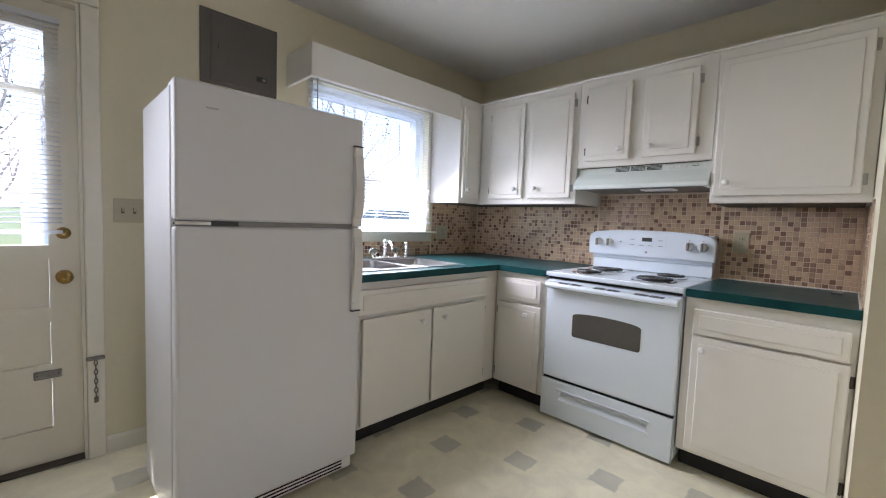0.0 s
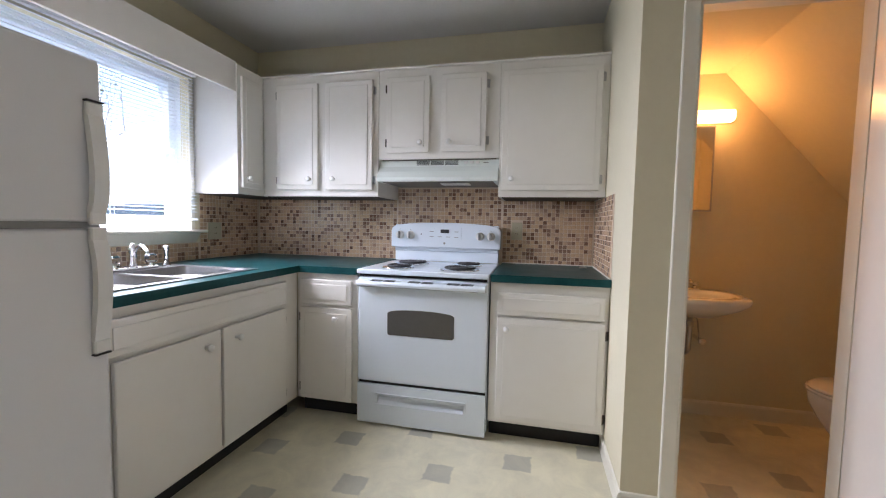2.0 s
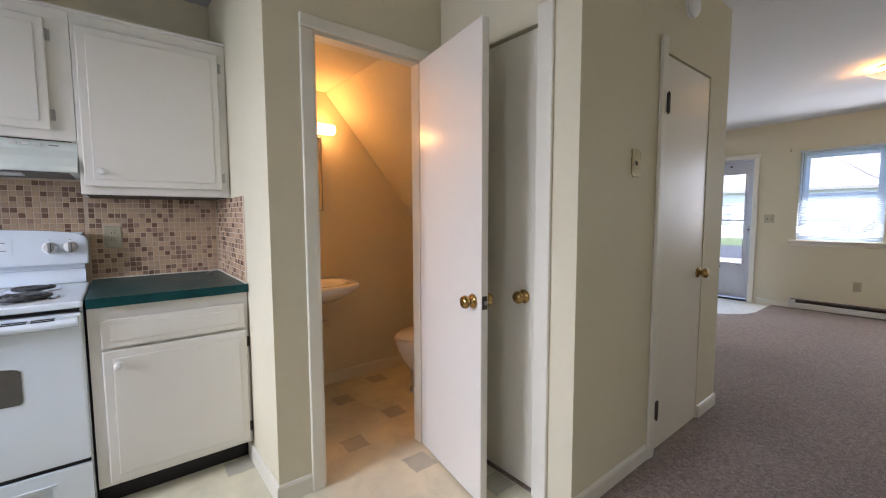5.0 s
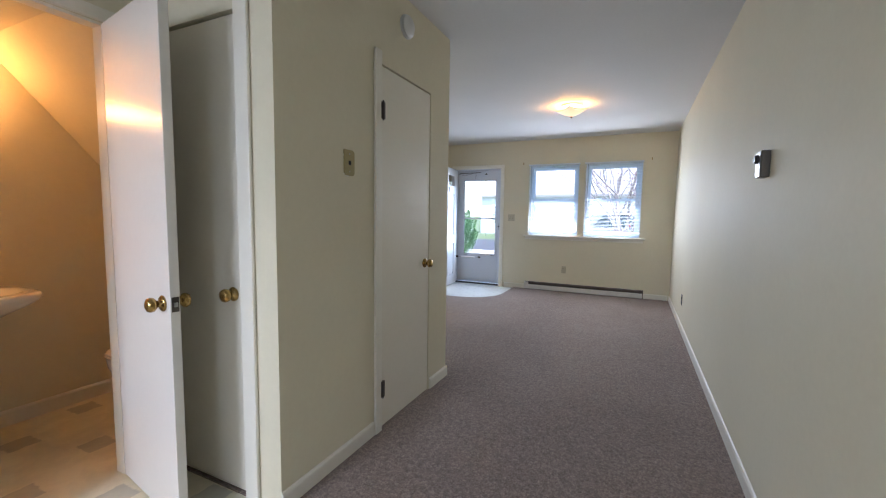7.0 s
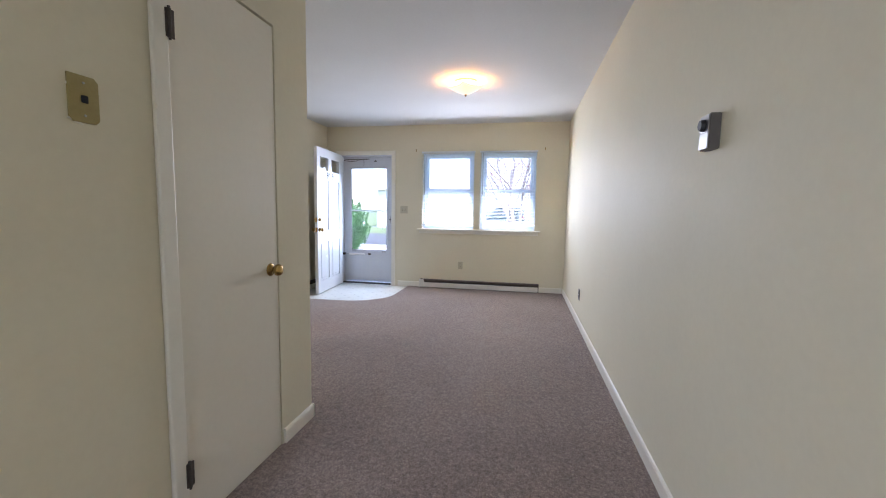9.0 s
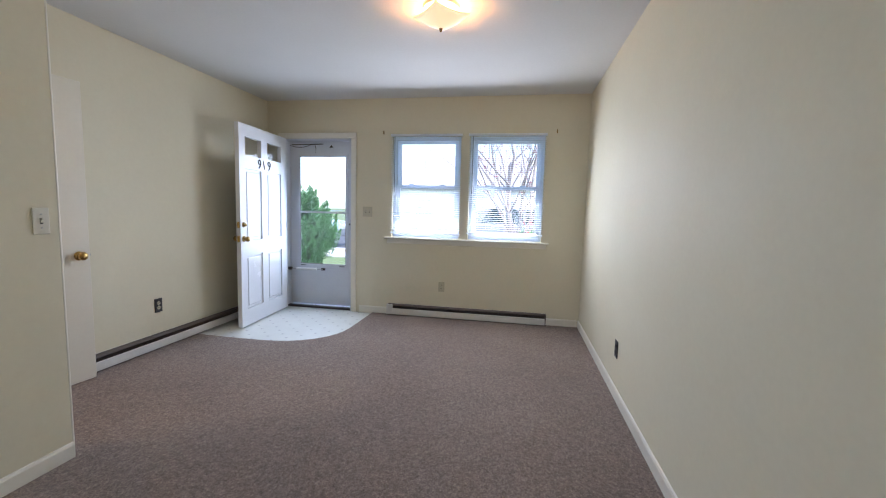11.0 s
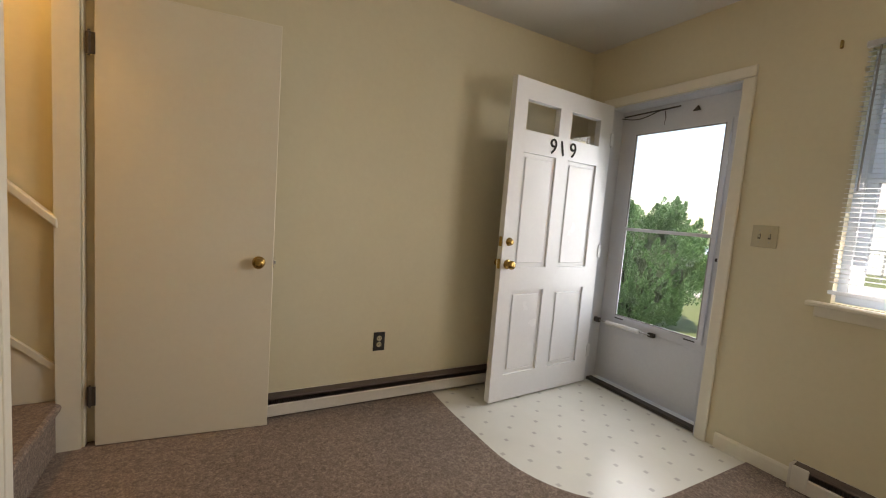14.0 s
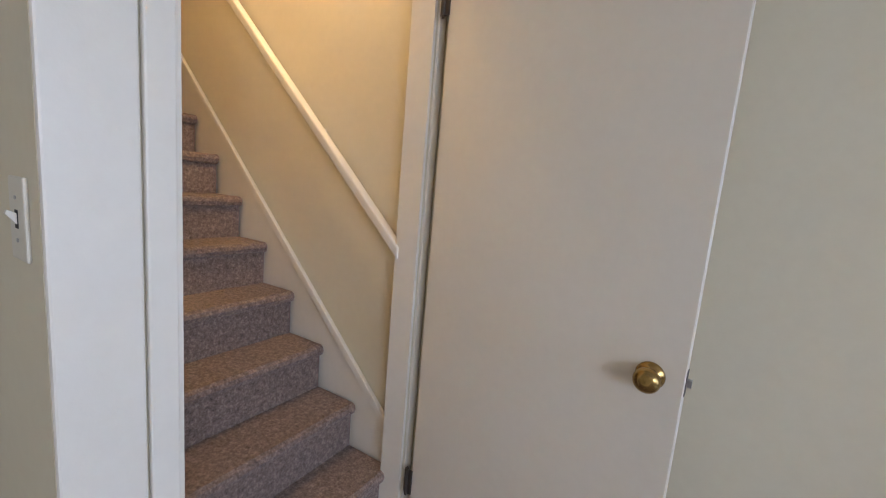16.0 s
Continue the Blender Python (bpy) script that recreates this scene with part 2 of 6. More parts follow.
def squares_floor(name, base, second, dot, p0, angle, pitch, half, rough, cloud):
    """Sheet vinyl: a clouded ground with small printed squares on a turned lattice."""
    m = bpy.data.materials.new(name)
    m.use_nodes = True
    nt = m.node_tree
    b = nt.nodes["Principled BSDF"]
    geo = nt.nodes.new("ShaderNodeNewGeometry")
    sep = nt.nodes.new("ShaderNodeSeparateXYZ")
    nt.links.new(geo.outputs["Position"], sep.inputs[0])
    x = chain(nt, "SUBTRACT", sep.outputs[0], p0[0])
    y = chain(nt, "SUBTRACT", sep.outputs[1], p0[1])
    c, s = math.cos(angle) / pitch, math.sin(angle) / pitch
    u = chain(nt, "ADD", chain(nt, "MULTIPLY", x, c), chain(nt, "MULTIPLY", y, s))
    v = chain(nt, "SUBTRACT", chain(nt, "MULTIPLY", y, c), chain(nt, "MULTIPLY", x, s))
    du = chain(nt, "SUBTRACT", chain(nt, "FRACT", chain(nt, "ADD", u, 0.5)), 0.5)
    dv = chain(nt, "SUBTRACT", chain(nt, "FRACT", chain(nt, "ADD", v, 0.5)), 0.5)
    c2, s2 = math.cos(angle) * pitch, math.sin(angle) * pitch
    dx = chain(nt, "SUBTRACT", chain(nt, "MULTIPLY", du, c2), chain(nt, "MULTIPLY", dv, s2))
    dy = chain(nt, "ADD", chain(nt, "MULTIPLY", du, s2), chain(nt, "MULTIPLY", dv, c2))
    wob = tex(nt, "TexNoise", Scale=22.0, Detail=3.0)
    nt.links.new(geo.outputs["Position"], wob.inputs["Vector"])
    far = chain(nt, "MAXIMUM", chain(nt, "ABSOLUTE", dx), chain(nt, "ABSOLUTE", dy))
    far = chain(nt, "ADD", far, chain(nt, "MULTIPLY", chain(nt, "SUBTRACT", wob.outputs["Fac"], 0.5), half * 0.45))
    edge = nt.nodes.new("ShaderNodeMapRange")
    edge.inputs[1].default_value, edge.inputs[2].default_value = half * 1.08, half * 0.94
    nt.links.new(far, edge.inputs[0])
    n1, n2 = tex(nt, "TexNoise", Scale=cloud, Detail=6.0, Roughness=0.65, Distortion=0.6), tex(nt, "TexNoise", Scale=cloud * 0.35, Detail=3.0)
    for n in (n1, n2):
        nt.links.new(geo.outputs["Position"], n.inputs["Vector"])
    r1 = nt.nodes.new("ShaderNodeMapRange")
    r1.inputs[1].default_value, r1.inputs[2].default_value = 0.38, 0.66
    nt.links.new(chain(nt, "ADD", chain(nt, "MULTIPLY", n1.outputs["Fac"], 0.7), chain(nt, "MULTIPLY", n2.outputs["Fac"], 0.3)), r1.inputs[0])
    mx = nt.nodes.new("ShaderNodeMix")
    mx.data_type = "RGBA"
    mx.inputs[6].default_value, mx.inputs[7].default_value = (*base, 1), (*second, 1)
    nt.links.new(r1.outputs[0], mx.inputs[0])
    mx2 = nt.nodes.new("ShaderNodeMix")
    mx2.data_type = "RGBA"
    mx2.inputs[7].default_value = (*dot, 1)
    nt.links.new(mx.outputs[2], mx2.inputs[6])
    nt.links.new(chain(nt, "MULTIPLY", edge.outputs[0], chain(nt, "ADD", 0.45, chain(nt, "MULTIPLY", n1.outputs["Fac"], 0.8))), mx2.inputs[0])
    nt.links.new(mx2.outputs[2], b.inputs["Base Color"])
    b.inputs["Roughness"].default_value = rough
    bp = nt.nodes.new("ShaderNodeBump")
    bp.inputs["Strength"].default_value, bp.inputs["Distance"].default_value = 0.12, 0.002
    nt.links.new(n1.outputs["Fac"], bp.inputs["Height"])
    nt.links.new(bp.outputs[0], b.inputs["Normal"])
    return m


M_VINYL = squares_floor("kitchen_vinyl", (0.82, 0.77, 0.58), (0.64, 0.605, 0.46), (0.45, 0.44, 0.365), (1.92, 2.68), math.atan2(0.18, 0.36), 0.4025, 0.064, 0.33, 6.5)
M_ENTRY = squares_floor("entry_vinyl", (0.78, 0.78, 0.72), (0.72, 0.72, 0.66), (0.52, 0.51, 0.48), (9.0, 3.1), radians(45), 0.138, 0.011, 0.25, 3.0)


def carpet_material():
    m = bpy.data.materials.new("cut_pile_carpet")
    m.use_nodes = True
    nt = m.node_tree
    b = nt.nodes["Principled BSDF"]
    geo = nt.nodes.new("ShaderNodeNewGeometry")
    tuft = tex(nt, "TexNoise", Scale=140.0, Detail=4.0, Roughness=0.8)
    fleck = tex(nt, "TexNoise", Scale=62.0, Detail=4.0, Roughness=0.75)
    wear = tex(nt, "TexNoise", Scale=1.4, Detail=4.0)
    for n in (tuft, fleck, wear):
        nt.links.new(geo.outputs["Position"], n.inputs["Vector"])
    ramp = nt.nodes.new("ShaderNodeValToRGB")
    ramp.color_ramp.elements[0].position, ramp.color_ramp.elements[0].color = 0.36, (0.097, 0.073, 0.06, 1)
    ramp.color_ramp.elements[1].position, ramp.color_ramp.elements[1].color = 0.66, (0.43, 0.345, 0.285, 1)
    e = ramp.color_ramp.elements.new(0.51)
    e.color = (0.235, 0.178, 0.146, 1)
    mixed = chain(nt, "ADD", chain(nt, "MULTIPLY", tuft.outputs["Fac"], 0.5), chain(nt, "MULTIPLY", fleck.outputs["Fac"], 0.5))
    mixed = chain(nt, "ADD", mixed, chain(nt, "MULTIPLY", chain(nt, "SUBTRACT", wear.outputs["Fac"], 0.5), 0.10))
    nt.links.new(mixed, ramp.inputs[0])
    nt.links.new(ramp.outputs[0], b.inputs["Base Color"])
    b.inputs["Roughness"].default_value = 0.95
    b.inputs["Specular IOR Level"].default_value = 0.15
    b.inputs["Sheen Weight"].default_value = 0.15
    bp = nt.nodes.new("ShaderNodeBump")
    bp.inputs["Strength"].default_value, bp.inputs["Distance"].default_value = 0.8, 0.006
    nt.links.new(mixed, bp.inputs["Height"])
    nt.links.new(bp.outputs[0], b.inputs["Normal"])
    return m


M_CARPET = carpet_material()
M_TEAL = mat("teal_laminate", (0.006, 0.042, 0.048), 0.30, second=(0.015, 0.075, 0.078), scale=9, fine=34, bump=0.03, bump_scale=120)
M_TEAL.node_tree.nodes["Principled BSDF"].inputs["Specular IOR Level"].default_value = 0.14


# ---- mesh helpers ----
def part(name, bm, material, parent=None, label="", smooth=False):
    """Links a bmesh as one mesh object, under a thing or under a part."""
    me = bpy.data.meshes.new(name)
    bmesh.ops.recalc_face_normals(bm, faces=bm.faces)
    bm.to_mesh(me)
    bm.free()
    me.materials.append(material)
    if smooth:
        for p in me.polygons:
            p.use_smooth = True
    ob = new(name, me)
    if parent:
        ob.parent = parent
    if label:
        ob["label"] = label
    return ob


def thing(name, at, turn, label, category, group="", kind=""):
    ob = new(name)
    ob.empty_display_size = 0.1
    ob.matrix_world = pose(*at, 0, 0, turn)
    return tagged(ob, label, category, group, kind)


def setting(name, bm, material, label="", category="", smooth=False):
    ob = part(name, bm, material, smooth=smooth)
    return tagged(ob, label, category, kind="structure")


def box(x0, x1, y0, y1, z0, z1, bevel=0.0, seg=1, bm=None):
    bm = bm or bmesh.new()
    r = bmesh.ops.create_cube(bm, size=1)
    vs = r["verts"]
    for v in vs:
        v.co = ((x0 + x1) / 2 + v.co.x * (x1 - x0), (y0 + y1) / 2 + v.co.y * (y1 - y0), (z0 + z1) / 2 + v.co.z * (z1 - z0))
    if bevel:
        es = list({e for v in vs for e in v.link_edges})
        bmesh.ops.bevel(bm, geom=es, offset=bevel, segments=seg, profile=0.5, affect="EDGES")
    return bm


def rod(p0, p1, r0, r1=None, seg=16, bm=None, caps=True):
    """A round bar from p0 to p1."""
    bm = bm or bmesh.new()
    p0, p1 = Vector(p0), Vector(p1)
    d = p1 - p0
    m = Matrix.Translation((p0 + p1) / 2) @ d.to_track_quat("Z", "Y").to_matrix().to_4x4()
    bmesh.ops.create_cone(bm, cap_ends=caps, segments=seg, radius1=r0, radius2=r0 if r1 is None else r1, depth=d.length, matrix=m)
    return bm


def lathe(profile, axis, at, seg=20, bm=None):
    """Turns a profile of (radius, along) round the axis 'x', 'y' or 'z' through at."""
    bm = bm or bmesh.new()
    rings = []
    for r, a in profile:
        ring = []
        for i in range(seg):
            t = 2 * math.pi * i / seg
            c, s = r * math.cos(t), r * math.sin(t)
            co = {"x": (a, c, s), "y": (c, a, s), "z": (c, s, a)}[axis]
            ring.append(bm.verts.new(Vector(co) + Vector(at)))
        rings.append(ring)
    for a, b in zip(rings, rings[1:]):
        for i in range(seg):
            bm.faces.new((a[i], a[(i + 1) % seg], b[(i + 1) % seg], b[i]))
    bm.faces.new(rings[0])
    bm.faces.new(rings[-1])
    return bm


def tube(points, r, seg=10, bm=None):
    """A bent round bar through the points."""
    bm = bm or bmesh.new()
    pts = [Vector(p) for p in points]
    rings = []
    for i, p in enumerate(pts):
        d = (pts[min(i + 1, len(pts) - 1)] - pts[max(i - 1, 0)]).normalized()
        q = d.to_track_quat("Z", "Y")
        rings.append([bm.verts.new(p + q @ Vector((r * math.cos(2 * math.pi * k / seg), r * math.sin(2 * math.pi * k / seg), 0))) for k in range(seg)])
    for a, b in zip(rings, rings[1:]):
        for i in range(seg):
            bm.faces.new((a[i], a[(i + 1) % seg], b[(i + 1) % seg], b[i]))
    bm.faces.new(rings[0])
    bm.faces.new(rings[-1])
    return bm


def prism(outline, axis, a0, a1, bm=None, bevel=0.0):
    """Pushes a flat outline along an axis from a0 to a1. Outline pairs are (y, z), (x, z) or (x, y)."""
    bm = bm or bmesh.new()

    def co(p, a):
        return {"x": (a, p[0], p[1]), "y": (p[0], a, p[1]), "z": (p[0], p[1], a)}[axis]

    v0, v1 = [bm.verts.new(co(p, a0)) for p in outline], [bm.verts.new(co(p, a1)) for p in outline]
    n = len(outline)
    fs = [bm.faces.new(v0), bm.faces.new(v1)] + [bm.faces.new((v0[i], v0[(i + 1) % n], v1[(i + 1) % n], v1[i])) for i in range(n)]
    if bevel:
        bmesh.ops.bevel(bm, geom=list({e for f in fs for e in f.edges}), offset=bevel, segments=2, profile=0.5, affect="EDGES")
    return bm


def slab(width, height, depth, holes, bm=None, x0=0.0, z0=0.0, y0=0.0):
    """A plate in x and z, y0 to y0 + depth thick, with rectangular holes (xa, xb, za, zb) that go through it."""
    bm = bm or bmesh.new()
    xs = sorted({x0, x0 + width, *[v for h in holes for v in h[:2]]})
    zs = sorted({z0, z0 + height, *[v for h in holes for v in h[2:]]})
    xs = [v for v in xs if x0 - 1e-6 <= v <= x0 + width + 1e-6]
    zs = [v for v in zs if z0 - 1e-6 <= v <= z0 + height + 1e-6]

    def solid(i, j):
        if not (0 <= i < len(xs) - 1 and 0 <= j < len(zs) - 1):
            return False
        x, z = (xs[i] + xs[i + 1]) / 2, (zs[j] + zs[j + 1]) / 2
        return not any(a < x < b and c < z < d for a, b, c, d in holes)

    cache = {}

    def v(i, j, k):
        if (i, j, k) not in cache:
            cache[i, j, k] = bm.verts.new((xs[i], y0 + depth * k, zs[j]))
        return cache[i, j, k]

    for i in range(len(xs) - 1):
        for j in range(len(zs) - 1):
            if not solid(i, j):
                continue
            bm.faces.new((v(i, j, 0), v(i + 1, j, 0), v(i + 1, j + 1, 0), v(i, j + 1, 0)))
            bm.faces.new((v(i, j, 1), v(i, j + 1, 1), v(i + 1, j + 1, 1), v(i + 1, j, 1)))
            if not solid(i - 1, j):
                bm.faces.new((v(i, j, 0), v(i, j + 1, 0), v(i, j + 1, 1), v(i, j, 1)))
            if not solid(i + 1, j):
                bm.faces.new((v(i + 1, j, 0), v(i + 1, j, 1), v(i + 1, j + 1, 1), v(i + 1, j + 1, 0)))
            if not solid(i, j - 1):
                bm.faces.new((v(i, j, 0), v(i, j, 1), v(i + 1, j, 1), v(i + 1, j, 0)))
            if not solid(i, j + 1):
                bm.faces.new((v(i, j + 1, 0), v(i + 1, j + 1, 0), v(i + 1, j + 1, 1), v(i, j + 1, 1)))
    return bm


# ---- the plan, in metres ----
CEIL = 2.48
WX, NY, SY, FX = 0.53, 3.89, 0.195, 9.61      # inner faces: west, north, south, front
PX, BY, CX, HY, HX = 3.07, 2.81, 3.97, 1.967, 5.565   # partition, bathroom front, closet front, hall wall, its end
RY, SX = 2.965, 6.605                           # recess wall, stair front


def wall(name, at, turn, length, height, thick, holes=(), z0=0.0):
    """A wall whose inner face starts at `at`; it runs to the viewer's right, its thickness away from the viewer."""
    ob = setting(name, slab(length, height, thick, holes, z0=z0), M_WALL, "cream painted plaster wall", "wall")
    ob.matrix_world = pose(*at, 0, 0, turn)
    return ob


wall("wall_west", (WX, SY - 0.2, 0), 90, NY - SY + 0.4, CEIL, 0.2, [(0.28, 1.12, -0.01, 2.095), (2.22, 3.23, 1.11, 2.065)])
wall("wall_north", (WX, NY, 0), 0, FX - WX + 0.2, 5.2, 0.2)
wall("wall_south", (FX + 0.2, SY, 0), 180, FX - WX + 0.2, CEIL, 0.2)
FD0, FD1 = 2.82, 3.68
wall("wall_front", (FX, NY, 0), -90, NY - SY, CEIL, 0.2, [(NY - FD1, NY - FD0, -0.01, 2.04), (NY - 2.325, NY - 1.54, 0.92, 2.06), (NY - 1.44, NY - 0.635, 0.92, 2.06)])
wall("wall_partition", (PX, NY, 0), -90, NY - BY, CEIL, 0.10)
wall("wall_bathroom", (PX + 0.10, BY, 0), 0, CX - PX - 0.10, CEIL, 0.065, [(0.10, 0.665, -0.01, 2.03)])
wall("wall_closet", (CX, BY + 0.10, 0), -90, BY + 0.10 - HY, CEIL, 0.10, [(0.16, 0.75, -0.01, 2.03)])
wall("wall_hall", (CX + 0.10, HY, 0), 0, HX - CX - 0.10, CEIL, 0.10, [(0.61, 1.205, -0.01, 2.03)])
wall("wall_recess", (HX, RY, 0), 0, SX - HX, 5.2, 0.08)
wall("wall_recess_side", (HX, HY + 0.10, 0), 90, RY - HY - 0.10, CEIL, 0.10)
wall("wall_stair", (SX, RY + 0.08, 0), 90, NY - RY - 0.08, 5.2, 0.085, [(0.083, 0.802, -0.01, 2.04)])
wall("wall_closet_back", (CX + 0.10, BY, 0), 0, HX - CX, CEIL, 0.08)
wall("wall_bathroom_end", (4.72, NY, 0), -90, NY - BY - 0.065, 2.2, 0.06)
wall("wall_shaft_south", (3.07, RY + 0.001, 2.5), 0, HX - 3.07, 2.7, 0.08)
wall("wall_shaft_west", (3.15, RY + 0.08, 2.5), 90, NY - RY - 0.08, 2.7, 0.1)

# ceilings
setting("ceiling", box(WX - 0.2, PX + 0.1, SY - 0.2, NY + 0.2, CEIL, CEIL + 0.1), M_CEIL, "flat off-white painted ceiling", "ceiling")
setting("ceiling_hall", box(PX + 0.1, SX - 0.11, SY - 0.2, RY, CEIL, CEIL + 0.1), M_CEIL, "flat off-white painted ceiling", "ceiling")
setting("ceiling_living", box(SX - 0.11, FX + 0.2, SY - 0.2, RY, CEIL, CEIL + 0.1, bm=box(SX, FX + 0.2, RY, NY, CEIL, CEIL + 0.1)), M_CEIL, "flat off-white painted ceiling", "ceiling")
setting("ceiling_stairwell", box(3.1, SX, RY, NY + 0.1, 5.2, 5.3), M_CEIL, "flat off-white painted ceiling", "ceiling")
setting("ceiling_bathroom", prism([(3.17, 2.12), (3.78, 2.12), (4.72, 1.02), (4.72, 1.10), (3.80, 2.18), (3.17, 2.18)], "y", BY + 0.065, NY), M_WALL, "low cream ceiling that slopes down under the stairs", "ceiling")

# floors: vinyl, carpet round the entry vinyl
setting("floor", prism([(WX - 0.2, SY - 0.2), (CX, SY - 0.2), (CX, BY), (4.72, BY), (4.72, NY), (WX - 0.2, NY)], "z", -0.1, 0.0), M_VINYL, "clouded cream vinyl floor printed with grey squares", "floor")
ARC = [(8.375 + 0.62 * (1 - abs(math.cos(a)) ** 0.85), 3.20 - 0.655 * math.sin(a) ** 0.9) for a in [radians(3 + 6 * i) for i in range(15)]]
edge_in = [(8.385, NY), (8.372, 3.55)] + ARC + [(9.3, 2.545), (FX + 0.02, 2.55)]
bm = prism(edge_in + [(FX + 0.02, NY)], "z", -0.1, 0.0)
setting("floor_entry", bm, M_ENTRY, "white vinyl entry floor with small grey squares", "floor")
bm = prism([(CX, SY - 0.1), (FX + 0.02, SY - 0.1), (FX + 0.02, 2.545)] + list(reversed(edge_in[:-1])) + [(4.72, NY), (4.72, BY + 0.001), (CX, BY + 0.001)], "z", -0.1, 0.009)
setting("carpet", bm, M_CARPET, "mottled grey-brown cut pile carpet", "carpet")

# ---- shared builders ----
def flat(bm):
    """Lays a slab down: its height becomes depth."""
    for v in bm.verts:
        v.co = (v.co.x, v.co.z, v.co.y)
    return bm


KNOB = [(0.0, -0.034), (0.009, -0.034), (0.015, -0.030), (0.016, -0.024), (0.012, -0.018), (0.006, -0.013), (0.006, -0.003), (0.010, 0.0), (0.0, 0.0)]


def cab_door(parent, x0, x1, z0, z1, hinge="", knob=None, drawer=False, field=True):
    """A painted overlay door or drawer front: lipped slab with a raised field, hinges and a round knob."""
    d = part("drawer_front" if drawer else "door", box(x0, x1, -0.024, -0.006, z0, z1, 0.005, 2, bm=box(x0 + 0.02, x1 - 0.02, -0.007, -0.0005, z0 + 0.02, z1 - 0.02)), M_CAB, parent)
    e = 0.026 if drawer else 0.032
    if field:
        part("raised_field", box(x0 + e, x1 - e, -0.0285, -0.023, z0 + e, z1 - e, 0.0035, 2), M_CAB, d)
    if knob:
        part("knob", lathe(KNOB, "y", (knob[0], -0.0275 if field else -0.0235, knob[1]), 14), M_WHTPL, d, "round white knob", smooth=True)
    for zz in ((z0 + 0.065, z1 - 0.065) if hinge else ()):
        hx = x0 if hinge == "l" else x1
        o = -1 if hinge == "l" else 1
        bm = box(min(hx, hx + o * 0.016), max(hx, hx + o * 0.016), -0.007, -0.001, zz - 0.024, zz + 0.024, 0.002)
        rod((hx + o * 0.003, -0.014, zz - 0.022), (hx + o * 0.003, -0.014, zz + 0.022), 0.0058, seg=8, bm=bm)
        part("hinge", bm, M_STEEL if hinge == "r" and z0 > 1 else M_BRONZE, d, "small exposed cabinet hinge")
    return d


def cabinet(name, at, turn, width, depth, z0, z1, label, toe=False):
    c = thing(name, at, turn, label, "cabinet", "painted kitchen cabinets")
    part("carcass", box(0, width, 0, depth, z0, z1, 0.002), M_CAB, c)
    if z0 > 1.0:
        # added dark panel: bare wood and the shadow line in one colour
        part("bottom_panel", box(0.018, width - 0.018, 0.018, depth - 0.01, z0 - 0.0035, z0 - 0.0005), M_UNDER, c, "dark bare underside with its shade in the colour")
    if toe:
        part("toe_kick", box(0, width, 0.075, 0.09, 0.0, z0 - 0.001), M_TOE, c, "black vinyl toe kick")
    return c


def plate(name, at, turn, w, h, material, label, kind="outlet", detail=None):
    """A cover plate on a wall, its middle at `at`: outlet, switch or jack."""
    p = thing(name, at, turn, label, kind)
    if kind == "phone jack":
        k = 0.011
        ring = [(-w / 2 + k, -h / 2), (w / 2 - k, -h / 2), (w / 2, -h / 2 + k), (w / 2, h / 2 - k), (w / 2 - k, h / 2), (-w / 2, h / 2), (-w / 2, -h / 2 + k)]
        part("cover_plate", prism(ring, "y", -0.006, 0, bevel=0.0015), material, p)
        for fx, fz, fw in ((-w / 2 - 0.004, -h / 2 + 0.006, 0.020), (-w / 2 + 0.010, -h / 2 - 0.002, 0.026), (-w / 2 - 0.003, h / 2 - 0.030, 0.008)):
            part("paint_flake", prism([(fx, fz), (fx + fw, fz - 0.004), (fx + fw * 0.8, fz + 0.003), (fx + fw * 0.3, fz + 0.005)], "y", -0.0035, -0.0005), M_TRIM, p, "lifted flake of wall paint")
    else:
        part("cover_plate", box(-w / 2, w / 2, -0.006, 0, -h / 2, h / 2, 0.003, 2), material, p)
    d = detail or material
    if kind == "outlet":
        for dz in (-0.0195, 0.0195):
            f = part("receptacle", lathe([(0.0, -0.009), (0.0155, -0.009), (0.0165, -0.006), (0.0, -0.006)], "y", (0, 0, dz), 18), d, p)
            for dx in (-0.0065, 0.0065):
                part("slot", box(dx - 0.0012, dx + 0.0012, -0.0096, -0.0089, dz - 0.002, dz + 0.007), M_DARK, f)
        part("screw", lathe([(0.0, -0.0075), (0.003, -0.0075), (0.003, -0.006), (0.0, -0.006)], "y", (0, 0, 0), 8), M_STEEL, p)
    elif kind == "light switch":
        n = max(1, round(w / 0.06))
        for i in range(n):
            dx = (i - (n - 1) / 2) * 0.046
            part("toggle_slot", box(dx - 0.006, dx + 0.006, -0.0068, -0.0055, -0.013, 0.013), M_DARK, p)
            part("toggle", prism([(-0.0062, -0.008), (-0.0062, 0.008), (-0.016, 0.013), (-0.018, 0.008)], "x", dx - 0.004, dx + 0.004), d, p)
            for dz in (-0.030, 0.030):
                part("screw", lathe([(0.0, -0.0075), (0.003, -0.0075), (0.003, -0.006), (0.0, -0.006)], "y", (dx, 0, dz), 8), M_STEEL, p)
    else:
        part("jack", box(-0.009, 0.009, -0.010, -0.0055, -0.010, 0.010, 0.002), M_DARK, p)
        for dz in (-0.042, 0.042):
            part("screw", lathe([(0.0, -0.0075), (0.0035, -0.0075), (0.0035, -0.006), (0.0, -0.006)], "y", (0, 0, dz), 8), M_STEEL, p)
    return p


